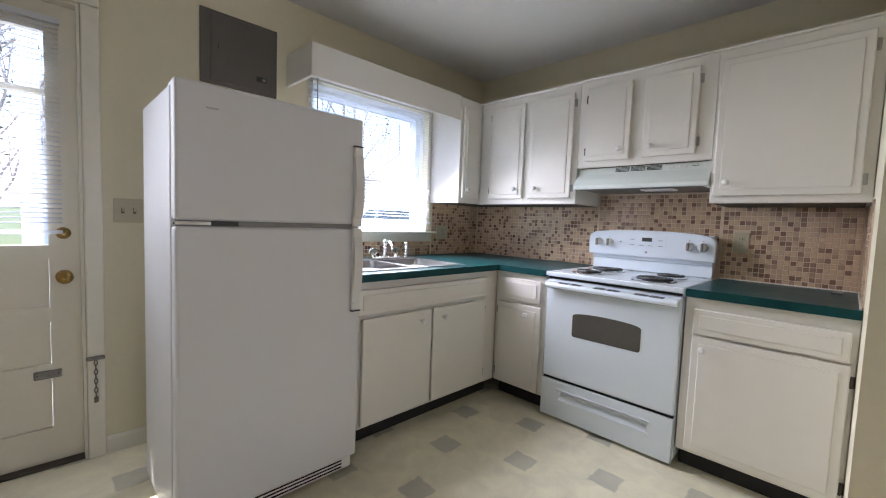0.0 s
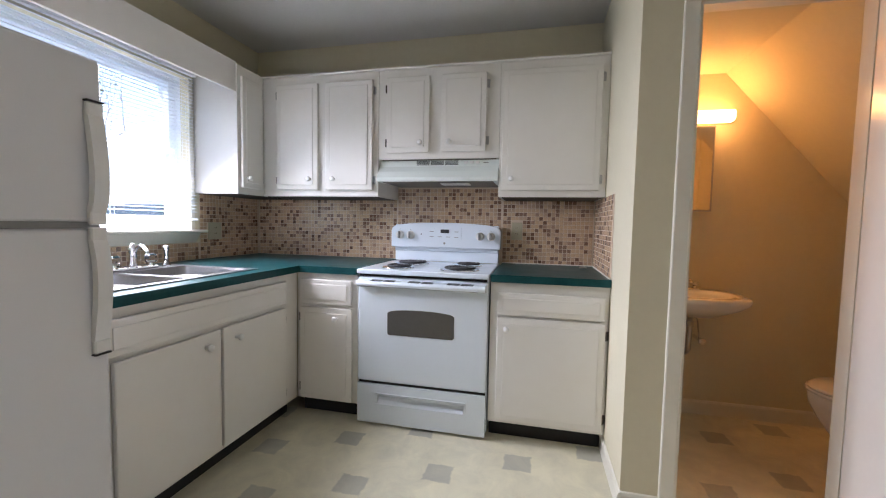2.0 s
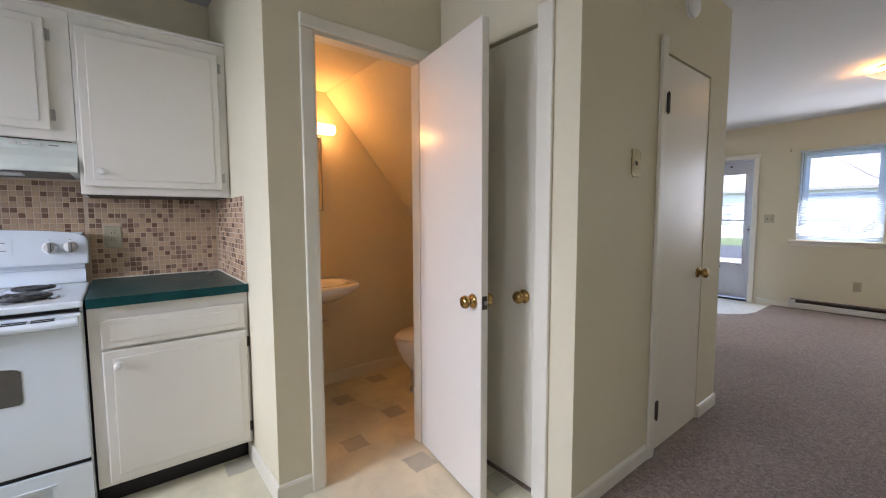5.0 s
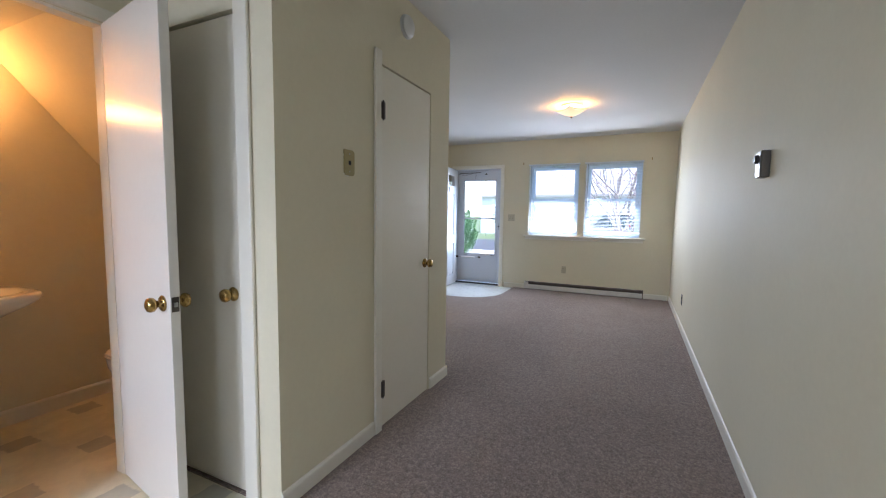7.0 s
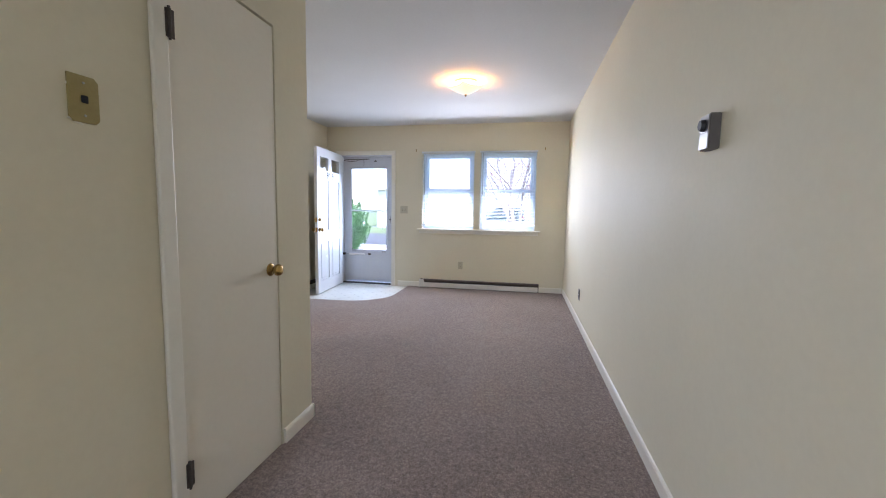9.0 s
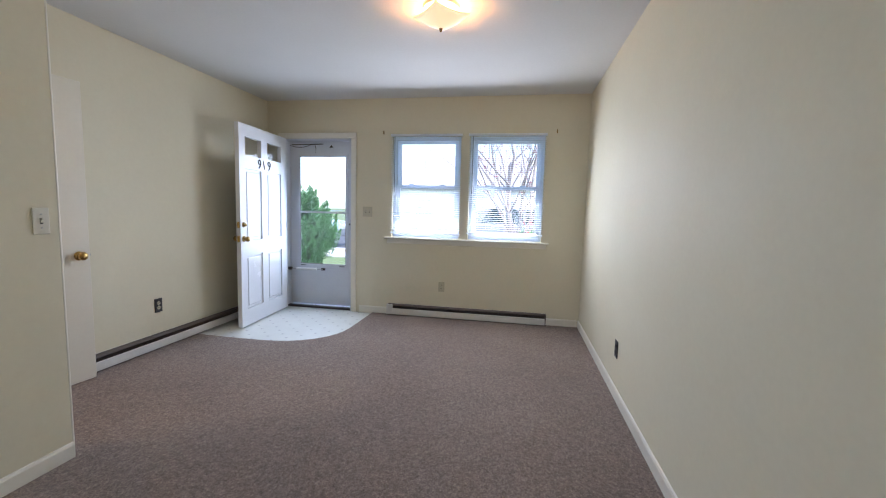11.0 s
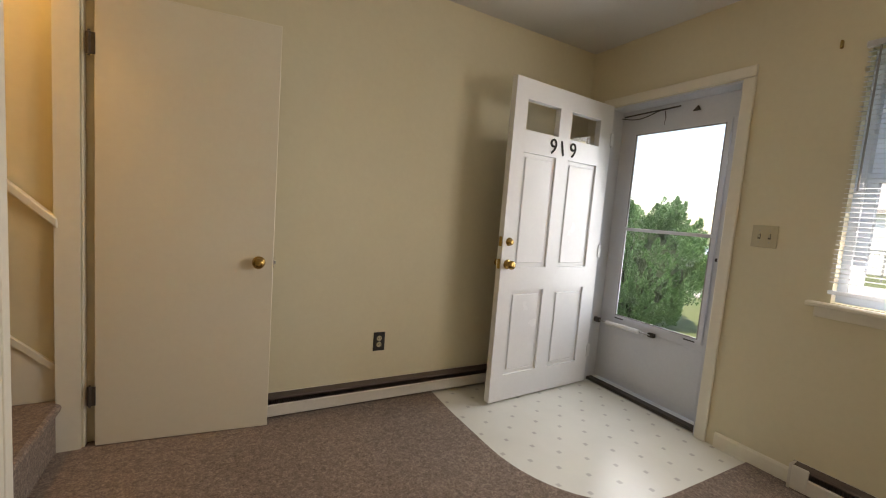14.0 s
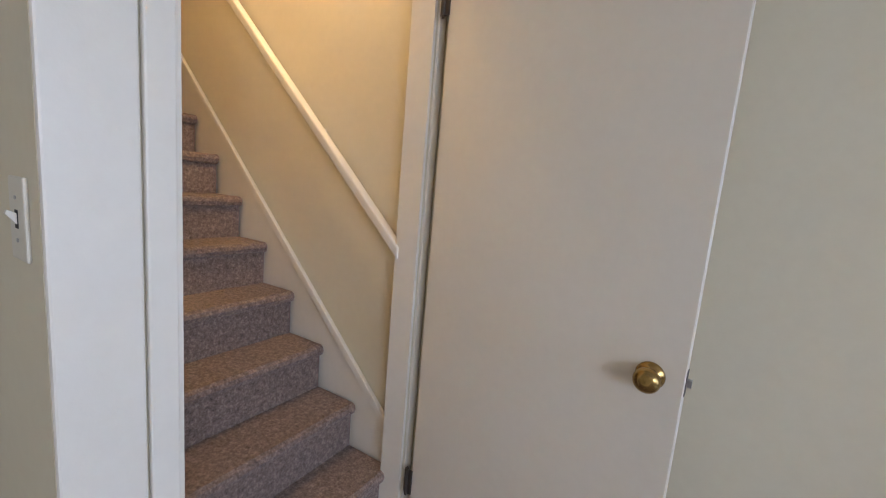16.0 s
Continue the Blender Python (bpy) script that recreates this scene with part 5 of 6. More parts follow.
for y in (2.43, 0.52):
    br = thing("curtain_bracket", (FX, y, 2.10), -90, "tiny brass curtain rod bracket screwed to the wall", "bracket")
    part("hook", box(-0.005, 0.005, -0.018, -0.0005, -0.018, 0.018, 0.002), M_BRASS, br)

# front door, opened inwards against the north wall
d = thing("front_door", (9.566, 3.668, 0), 184, "white panelled front door with two small panes, open", "door")
FDW = 0.928
stile, mid = 0.115, FDW / 2
z_l = [(0.185, 0.735), (0.885, 1.60), (1.735, 1.915)]
cols = [(0.130, mid - 0.036), (mid + 0.074, FDW - 0.100)]
leaf = part("door_leaf", slab(FDW, 2.02, 0.044, [(a, b, z0, z1) for a, b in cols for z0, z1 in z_l], z0=0.014), M_DOORW, d)
for a, b in cols:
    for z0, z1 in z_l[:2]:
        part("sunk_panel", box(a + 0.0005, b - 0.0005, 0.014, 0.030, z0 + 0.0005, z1 - 0.0005), M_DOORW, leaf)
        for face, o in ((0.014, -1), (0.030, 1)):
            part("raised_field", box(a + 0.026, b - 0.026, min(face, face + o * 0.009), max(face, face + o * 0.009), z0 + 0.026, z1 - 0.026, 0.006, 1), M_DOORW, leaf)
    pane = part("pane", box(a + 0.0005, b - 0.0005, 0.020, 0.024, z_l[2][0] + 0.0005, z_l[2][1] - 0.0005), M_PANE, leaf)
    pane.visible_shadow = False
# the far side of the leaf in its own frame faces the room
for kz, bolt in ((0.905, False), (1.045, True)):
    door_knob(d, FDW - 0.050, kz, 0.0, -1, M_BRASS, 0.027, bolt)
    door_knob(d, FDW - 0.050, kz, 0.044, 1, M_BRASS, 0.027, bolt)
    part("edge_plate", box(FDW + 0.0001, FDW + 0.002, 0.009, 0.035, kz - 0.03, kz + 0.03), M_BRASS, leaf, "brass latch plate")
for z in (0.25, 1.0, 1.80):
    hinge_leaf(d, -0.004, 0.048, z, M_DOORW)


def digit(ch, size, material, name, thick=0.002):
    cu = bpy.data.curves.new(name, "FONT")
    cu.body, cu.size, cu.extrude, cu.align_x, cu.offset = ch, size, thick, "CENTER", 0.0002
    tmp = bpy.data.objects.new("letters", cu)
    scene.collection.objects.link(tmp)
    me = bpy.data.meshes.new_from_object(tmp.evaluated_get(bpy.context.evaluated_depsgraph_get()))
    bpy.data.objects.remove(tmp)
    me.materials.clear()
    me.materials.append(material)
    return new(name, me)


for k, (ch, dx, lean) in enumerate((("9", -0.086, -4), ("1", -0.002, 14), ("9", 0.078, 3))):
    n = digit(ch, 0.138, M_DARK, "house_number")
    n.parent = leaf
    n.matrix_basis = pose(mid + 0.016 - dx * 1.18, 0.0465, 1.622, 90, 0, 180) @ pose(0, 0, 0, 0, 0, lean)
    n["label"] = "black metal house number"
casing("trim_front_door", (FX, NY, 0), -90, NY - FD1, NY - FD0, 2.04, 0.062, material=M_TRIM)
jamb("jamb_front_door", (FX, NY, 0), -90, NY - FD1, NY - FD0, 2.04, 0.14, M_STORM)

s = thing("storm_door", (FX + 0.118, FD1 - 0.014, 0), -90, "pale grey aluminium storm door with a large glass, closed", "door")
SW = FD1 - FD0 - 0.028
gl = (0.115, SW - 0.085, 0.52, 1.865)
fr = part("door_leaf", slab(SW, 1.998, 0.032, [gl], z0=0.028), M_STORM, s)
part("glass_frame", slab(gl[1] - gl[0] + 0.02, gl[3] - gl[2] + 0.02, 0.012, [(gl[0] + 0.016, gl[1] - 0.016, gl[2] + 0.016, gl[3] - 0.016)], x0=gl[0] - 0.01, z0=gl[2] - 0.01, y0=-0.0125), M_STORM, s)
pane = part("pane", box(gl[0] + 0.0165, gl[1] - 0.0165, -0.008, -0.005, gl[2] + 0.0165, gl[3] - 0.0165), M_PANE, s)
pane.visible_shadow = False
part("gasket", slab(gl[1] - gl[0] - 0.0325, gl[3] - gl[2] - 0.0325, 0.006, [(gl[0] + 0.024, gl[1] - 0.024, gl[2] + 0.024, gl[3] - 0.024)], x0=gl[0] + 0.01625, z0=gl[2] + 0.01625, y0=-0.0115), M_GREYPL, s, "grey rubber glazing gasket")
part("middle_rail", box(gl[0] + 0.014, gl[1] - 0.014, -0.018, -0.0085, 1.165, 1.187, 0.002), M_STORM, s)
part("kick_panel", box(0.06, SW - 0.06, -0.0035, -0.0004, 0.08, 0.47, 0.001), M_STORM, s)
part("latch_handle", box(SW - 0.052, SW - 0.030, -0.042, -0.0005, 1.03, 1.05, 0.004), M_BLKPL, s)
part("latch_rod", box(SW - 0.046, SW - 0.036, -0.020, -0.0005, 0.98, 1.10, 0.002), M_STEEL, s)
for fx in (gl[0] + 0.02, gl[1] - 0.10):
    part("corner_bracket", box(fx, fx + 0.07, -0.0150, -0.0127, gl[2] - 0.006, gl[2] + 0.002), M_BLKPL, s)
part("sill_track", box(0.0, SW, -0.09, -0.035, 0.0003, 0.022, 0.003), M_BRONZE, s, "dark metal threshold")
# white strip imitates the slit of daylight below the storm door
part("light_slit_strip", box(0.0, SW, -0.034, 0.05, 0.0003, 0.016, 0.002), M_WHTPL, s, "pale strip in place of the light slit under the door")
cl = thing("door_closer", (FX + 0.055, FD1 - 0.03, 0.475), -90, "white pneumatic storm door closer", "door closer")
part("cylinder", rod((0.09, 0.0, 0.0), (0.345, 0.025, 0.0), 0.0155), M_WHTPL, cl)
part("piston_rod", rod((0.345, 0.025, 0.0), (0.42, 0.032, 0.0), 0.004), M_STEEL, cl)
part("wall_bracket", box(-0.018, 0.03, -0.012, 0.012, -0.018, 0.018, 0.003), M_BRONZE, cl)
part("link_arm", rod((0.02, 0.0, 0.0), (0.095, 0.0, 0.0), 0.005), M_STEEL, cl)
part("door_bracket", box(0.40, 0.445, 0.030, 0.058, -0.014, 0.014, 0.003), M_BRONZE, cl)
cn = thing("door_chain", (FX + 0.085, FD1 - 0.03, 2.005), -90, "thin dark wind chain and spring over the storm door", "door chain")
pts = [(0.0 + 0.42 * k, 0.0, -0.030 - 0.028 * math.sin(math.pi * min(k * 1.5, 1.0)) + 0.012 * k) for k in [i / 14 for i in range(15)]]
part("chain", tube(pts, 0.0035, 6), M_BRONZE, cn)
part("spring", rod((0.02, 0.004, -0.022), (0.43, 0.004, -0.014), 0.005, seg=8), M_BRONZE, cn)
part("loose_end", tube([(0.33, -0.002, -0.03), (0.34, -0.002, -0.07), (0.335, -0.002, -0.12)], 0.0028, 6), M_BRONZE, cn)
part("hook_plate", prism([(0.50, -0.055), (0.545, -0.055), (0.53, -0.025)], "y", 0.020, 0.030), M_BRONZE, cn)

# ceiling lamp: a square dish of frosted glass on a round pan
M_FROST = glow("lit_frosted_glass", (1.0, 0.70, 0.36), 0.25)
lm = thing("ceiling_lamp", (7.65, 1.41, CEIL), 0, "lit square frosted glass ceiling lamp with a brass finial", "ceiling lamp")
part("pan", lathe([(0.0, -0.0005), (0.115, -0.0005), (0.110, -0.018), (0.0, -0.020)], "z", (0, 0, 0), 28), M_WHTPL, lm)
bm = bmesh.new()
G = 14
grid = []
for i in range(G + 1):
    row = []
    for j in range(G + 1):
        u, v = -1 + 2 * i / G, -1 + 2 * j / G
        rr = max(abs(u), abs(v)) * 0.6 + 0.4 * math.hypot(u, v)
        row.append(bm.verts.new((u * 0.128, v * 0.128, -0.128 + 0.062 * rr ** 1.5)))
    grid.append(row)
for i in range(G):
    for j in range(G):
        bm.faces.new((grid[i][j], grid[i + 1][j], grid[i + 1][j + 1], grid[i][j + 1]))
dish = part("glass_dish", bm, M_FROST, lm, "frosted square glass dish", smooth=True)
mod = dish.modifiers.new("thickness", "SOLIDIFY")
mod.thickness = 0.004
dish.rotation_euler.z = radians(45)
part("finial", lathe([(0.0, -0.148), (0.005, -0.147), (0.009, -0.140), (0.006, -0.134), (0.012, -0.131), (0.012, -0.1285), (0.0, -0.1285)], "z", (0, 0, 0), 14), M_BRASS, lm, smooth=True)
part("stem", rod((0, 0, -0.1285), (0, 0, -0.02), 0.004, seg=8), M_BRASS, lm)

# ---- stairs ----
flush_door("stair_door", (6.652, 3.838, 0), -6.2, 0.722, 2.02, M_DOORP, "cream painted flush stair door, opened flat against the wall", -0.016, 0.655, 0.875, hinge_mat=M_BRONZE)
ct = thing("trim_stair_door", (SX, RY + 0.08, 0), 90, "painted wooden door casing with flaking caulk", "door trim", kind="structure")
part("casing_board", box(0.037, 0.083, -0.014, -0.0005, 0.0, 2.10, 0.004, 2), M_TRIM, ct)
part("casing_board", box(0.805, 0.843, -0.010, -0.0005, 0.0, 2.10, 0.004, 2), M_TRIM, ct)
part("head_board", box(0.084, 0.802, -0.014, -0.0005, 2.041, 2.10, 0.004, 2), M_TRIM, ct)
part("corner_board", box(-0.080, 0.033, -0.012, -0.0005, 0.0, 2.47, 0.004, 2), M_TRIM, ct)
jamb("jamb_stair_door", (SX, RY + 0.08, 0), 90, 0.083, 0.802, 2.04, 0.085)
RUN, RISE = 0.1835, 0.1795
st = thing("staircase", (0, 0, 0), 0, "carpeted enclosed staircase climbing between painted walls", "stairs", kind="structure")
for i in range(13):
    x1, z1 = 6.519 - RUN * i, 0.236 + RISE * i
    z0 = 0.009 if i == 0 else z1 - RISE
    xn = x1 + 0.022
    prof = [(x1, max(z0 - 0.02, 0.0095)), (x1, z1 - 0.045), (xn - 0.006, z1 - 0.038), (xn, z1 - 0.022), (xn - 0.004, z1 - 0.008), (xn - 0.016, z1), (x1 - RUN - 0.02, z1), (x1 - RUN - 0.02, max(z0 - 0.02, 0.0095))]
    part("step", prism(prof, "y", RY + 0.081, NY - 0.022), M_CARPET, st, "carpeted step with a rounded nosing")


def stair_line(z_at, x):
    return z_at + (6.533 - x) * 0.96


sk = thing("stair_skirt", (0, 0, 0), 0, "cream painted skirt board along the stair wall", "trim", kind="structure")
part("skirt_board", prism([(6.538, 0.012), (6.538, 0.360), (4.2, 0.360 + 2.338 * RISE / RUN), (4.2, 2.2), (6.40, 0.012)], "y", NY - 0.012, NY - 0.0005), M_TRIM, sk)
part("cap_moulding", prism([(6.538, 0.343), (6.538, 0.380), (4.2, 0.380 + 2.338 * RISE / RUN), (4.2, 0.343 + 2.338 * RISE / RUN)], "y", NY - 0.030, NY - 0.0125, bevel=0.003), M_TRIM, sk)
hr = thing("handrail", (0, 0, 0), 0, "white painted flat wooden handrail on the stair wall", "handrail")
part("rail", prism([(6.533, 1.000), (6.533, 1.043), (4.0, 1.043 + 2.533 * 0.96), (4.0, 1.000 + 2.533 * 0.96)], "y", NY - 0.062, NY - 0.026, bevel=0.006), M_TRIM, hr)
for x in (6.10, 5.2):
    z = stair_line(1.0, x)
    part("rail_block", box(x - 0.015, x + 0.015, NY - 0.0265, NY - 0.0005, z - 0.012, z + 0.012), M_TRIM, hr)

# ---- outdoors ----
GZ = -0.20
M_GRASS = mat("mown_grass", (0.085, 0.13, 0.04), 0.9, second=(0.13, 0.15, 0.06), scale=0.8, fine=12, bump=0.5, bump_scale=60)
M_ASPH = mat("asphalt", (0.055, 0.055, 0.058), 0.85, second=(0.075, 0.075, 0.078), scale=0.7, fine=30, bump=0.3, bump_scale=90)
M_CONC = mat("concrete_walk", (0.46, 0.44, 0.41), 0.8, second=(0.38, 0.37, 0.34), scale=1.2, fine=30, bump=0.2, bump_scale=70)
M_SIDING = mat("white_siding", (0.78, 0.78, 0.77), 0.5, second=(0.72, 0.72, 0.71), scale=1.0, fine=14)
M_ROOF = mat("grey_shingles", (0.30, 0.29, 0.28), 0.85, second=(0.38, 0.36, 0.35), scale=2, fine=14)
M_BARK = mat("tree_bark", (0.34, 0.29, 0.27), 0.85, second=(0.42, 0.36, 0.33), scale=9, fine=50, bump=0.4, bump_scale=60)
M_LEAFR = mat("plum_leaf", (0.26, 0.08, 0.12), 0.55, second=(0.36, 0.13, 0.18), scale=3, fine=10)
M_BLOOM = mat("red_blossom", (0.62, 0.03, 0.05), 0.6, second=(0.75, 0.08, 0.10), scale=6, fine=30)
M_GREEN = mat("arborvitae_scale", (0.075, 0.185, 0.06), 0.6, second=(0.13, 0.27, 0.105), scale=3, fine=14)
# near-black green: the shade deep inside a bush, put into the colour
M_CORE = mat("shaded_core", (0.022, 0.045, 0.018), 0.95, second=(0.035, 0.06, 0.025), scale=9, fine=40, bump=0.8, bump_scale=50)
M_FAR = mat("far_foliage", (0.09, 0.10, 0.06), 0.8, second=(0.15, 0.14, 0.09), scale=0.6, fine=4)
M_CARS = mat("silver_car_paint", (0.50, 0.52, 0.54), 0.25, 0.6, second=(0.46, 0.48, 0.50), scale=2, fine=20, coat=0.6)
M_CARG = mat("car_glass", (0.03, 0.05, 0.05), 0.08, second=(0.04, 0.06, 0.06), scale=2, fine=10)
# panes lightened: the washed-out glare outdoors is put into their colour
M_FARW = mat("washed_out_far_window", (0.34, 0.36, 0.38), 0.25, second=(0.42, 0.43, 0.44), scale=1, fine=8)
M_TYRE = mat("tyre_rubber", (0.02, 0.02, 0.02), 0.8, second=(0.03, 0.03, 0.03), scale=6, fine=40)

bm = bmesh.new()
ring = 400.0
hole = [(WX - 0.2, SY - 0.2), (FX + 0.2, SY - 0.2), (FX + 0.2, NY + 0.2), (WX - 0.2, NY + 0.2)]
outer = [(-ring, -ring), (ring, -ring), (ring, ring), (-ring, ring)]
vo, vi = [bm.verts.new((x, y, GZ)) for x, y in outer], [bm.verts.new((x, y, GZ)) for x, y in hole]
for i in range(4):
    bm.faces.new((vo[i], vo[(i + 1) % 4], vi[(i + 1) % 4], vi[i]))
setting("ground", bm, M_GRASS, "mown grass around the house", "ground")
setting("pavement", box(FX + 0.201, 16.0, 2.55, 4.05, GZ - 0.05, GZ + 0.03, 0.01, bm=box(16.0, 17.3, -60, 60, GZ - 0.05, GZ + 0.035)), M_CONC, "pale concrete walk from the front door to the street", "pavement")
setting("road", box(17.5, 26.0, -80, 80, GZ - 0.05, GZ + 0.006), M_ASPH, "asphalt street in front of the house", "road")
setting("kerb", box(17.3, 17.5, -80, 80, GZ - 0.05, GZ + 0.12, 0.02), M_CONC, "concrete kerb", "kerb")
setting("driveway", box(-12.0, -0.4, -14, 18, GZ - 0.05, GZ + 0.03), M_CONC, "pale concrete parking behind the house", "pavement")
setting("step", box(FX + 0.2015, FX + 1.25, 2.5, 4.0, GZ + 0.0302, -0.03, 0.01), M_CONC, "concrete doorstep", "step")


def bough(bm, p, d, length, r, depth, tips, rng, up=0.25):
    """One branch and what grows from it."""
    n = 5
    pts = [p]
    for i in range(n):
        d = (d + Vector((rng.uniform(-.22, .22), rng.uniform(-.22, .22), rng.uniform(-.12, .12) + up * 0.12))).normalized()
        pts.append(pts[-1] + d * length / n)
    rings = []
    for i, q in enumerate(pts):
        rr = r * (1 - 0.55 * i / n)
        t = d.to_track_quat("Z", "Y")
        rings.append([bm.verts.new(q + t @ Vector((rr * math.cos(2 * math.pi * k / 6), rr * math.sin(2 * math.pi * k / 6), 0))) for k in range(6)])
    for a, b in zip(rings, rings[1:]):
        for k in range(6):
            bm.faces.new((a[k], a[(k + 1) % 6], b[(k + 1) % 6], b[k]))
    if depth < 3:
        tips.extend(pts[2:])
    if depth == 0:
        return
    for i in range(4 if depth > 1 else 3):
        q = pts[rng.randint(2, n)]
        side = Vector((rng.uniform(-1, 1), rng.uniform(-1, 1), rng.uniform(0.0, 0.9))).normalized()
        bough(bm, q, (d * 0.55 + side * 0.75).normalized(), length * rng.uniform(0.55, 0.8), r * 0.45, depth - 1, tips, rng, up)


def leaves(tips, rng, count, size, spread):
    bm = bmesh.new()
    for _ in range(count):
        c = rng.choice(tips) + Vector((rng.gauss(0, spread), rng.gauss(0, spread), rng.gauss(0, spread)))
        q = Euler((rng.uniform(0, 6.3), rng.uniform(0, 6.3), rng.uniform(0, 6.3))).to_matrix()
        s = size * rng.uniform(0.6, 1.3)
        v = [bm.verts.new(c + q @ Vector(o) * s) for o in ((0, -1, 0), (0.45, 0, 0.1), (0, 1, 0), (-0.45, 0, 0.1))]
        bm.faces.new(v)
    return bm


def tree(at, seed, height, label, leaf_material, count, size, stems=3):
    rng = random.Random(seed)
    t = thing("tree", at, 0, label, "tree")
    bm, tips = bmesh.new(), []
    for k in range(stems):
        a = 2 * math.pi * k / stems + 0.6
        bough(bm, Vector((0.05 * math.cos(a), 0.05 * math.sin(a), -0.02)), Vector((0.28 * math.cos(a), 0.28 * math.sin(a), 1)).normalized(), height * 0.5, 0.009 * height, 3, tips, rng, 0.5)
    part("trunk", bm, M_BARK, t)
    part("crown", leaves(tips, rng, count, size, 0.10), leaf_material, t)
    return t


tree((12.1, 0.95, GZ), 4, 4.8, "young plum tree with bare twigs and a few red leaves", M_LEAFR, 3400, 0.024, 6)
tree((-5.2, 0.15, GZ), 9, 6.0, "bare grey tree behind the house", M_FAR, 700, 0.04)
tree((-6.6, 6.3, GZ), 12, 7.0, "bare grey tree behind the house", M_FAR, 700, 0.04)
tree((40.0, -25.0, GZ), 15, 9.0, "tall leafy tree across the street", M_FAR, 5000, 0.16)
tree((36.0, -9.0, GZ), 17, 9.0, "tall leafy tree across the street", M_FAR, 5000, 0.16)


def arborvitae(at, seed, rx, rz, label):
    """A clipped evergreen of many upright scale-leaf sprays on a short trunk."""
    rng = random.Random(seed)
    t = thing("bush", at, 0, label, "bush")
    part("trunk", rod((0, 0, -0.02), (0, 0, 0.9), 0.06, 0.03, 8), M_BARK, t)
    verts, faces = [], []
    for _ in range(270):
        # one upright plume of the crown
        u, a = rng.random() ** 0.9, rng.uniform(0, 2 * math.pi)
        prof = math.sin(math.pi * (0.10 + 0.80 * u)) ** 0.75
        rr = rx * prof * rng.uniform(0.74, 0.96)
        base = Vector((rr * math.cos(a), rr * math.sin(a), 0.10 + rz * u * 0.90))
        lean = Vector((math.cos(a) * 0.45, math.sin(a) * 0.45, 1)).normalized()
        tall, wide = rng.uniform(0.24, 0.42), rng.uniform(0.06, 0.115)
        for _ in range(230):
            h = rng.random()
            b, w2 = rng.uniform(0, 2 * math.pi), wide * (1 - h ** 1.6) * rng.uniform(0.6, 1.0) + 0.008
            off = Vector((math.cos(b), math.sin(b), 0))
            c = base + lean * tall * (h - 0.35) + off * w2
            outw = (off * 0.6 + lean + Vector((rng.uniform(-.4, .4), rng.uniform(-.4, .4), rng.uniform(-.3, .3)))).normalized()
            side = outw.cross(Vector((rng.uniform(-1, 1), rng.uniform(-1, 1), rng.uniform(-1, 1)))).normalized()
            ln, w = rng.uniform(0.014, 0.036), rng.uniform(0.006, 0.012)
            k = len(verts)
            verts += [c - outw * ln * 0.4, c + side * w, c + outw * ln, c - side * w]
            faces += [(k, k + 1, k + 2), (k, k + 2, k + 3)]
    me = bpy.data.meshes.new("foliage")
    me.from_pydata(verts, [], faces)
    me.materials.append(M_GREEN)
    ob = new("foliage", me)
    ob.parent = t
    # dark core body stands in for the shade between the plumes
    part("inner_shade", lathe([(0.0, 0.06)] + [(rx * 0.62 * math.sin(math.pi * (0.10 + 0.80 * k / 8)) ** 0.75, 0.05 + rz * 0.84 * k / 8) for k in range(9)] + [(0.0, 0.05 + rz * 0.85)], "z", (0, 0, 0), 14), M_CORE, t)
    return t


arborvitae((12.35, 5.22, GZ), 3, 0.88, 1.72, "dense green arborvitae bush beside the front walk")
arborvitae((12.9, 6.9, GZ), 5, 0.85, 1.60, "dense green arborvitae bush beside the front walk")


def flowering_shrub(at, seed, radius, label):
    """A low shrub: thin upright stems, small leaves and bright blossoms near the tips."""
    rng = random.Random(seed)
    t = thing("flowering_shrub", at, 0, label, "shrub")
    stems, tips = bmesh.new(), []
    for _ in range(26):
        a, lean = rng.uniform(0, 2 * math.pi), rng.uniform(0.1, 0.9)
        p = Vector((0.05 * math.cos(a), 0.05 * math.sin(a), -0.02))
        q = Vector((radius * lean * math.cos(a), radius * lean * math.sin(a), radius * rng.uniform(1.5, 2.2)))
        rod(p, q, 0.008, 0.003, 5, bm=stems)
        tips += [p.lerp(q, k) for k in (0.6, 0.75, 0.9, 1.0)]
    part("stems", stems, M_BARK, t)
    part("leaves", leaves(tips, rng, 900, 0.03, 0.06), M_GREEN, t)
    part("blossoms", leaves(tips, rng, 700, 0.035, 0.07), M_BLOOM, t, "bright red blossoms")
    return t


flowering_shrub((11.3, 0.56, GZ), 8, 0.55, "low shrub with bright red blossoms under the window")


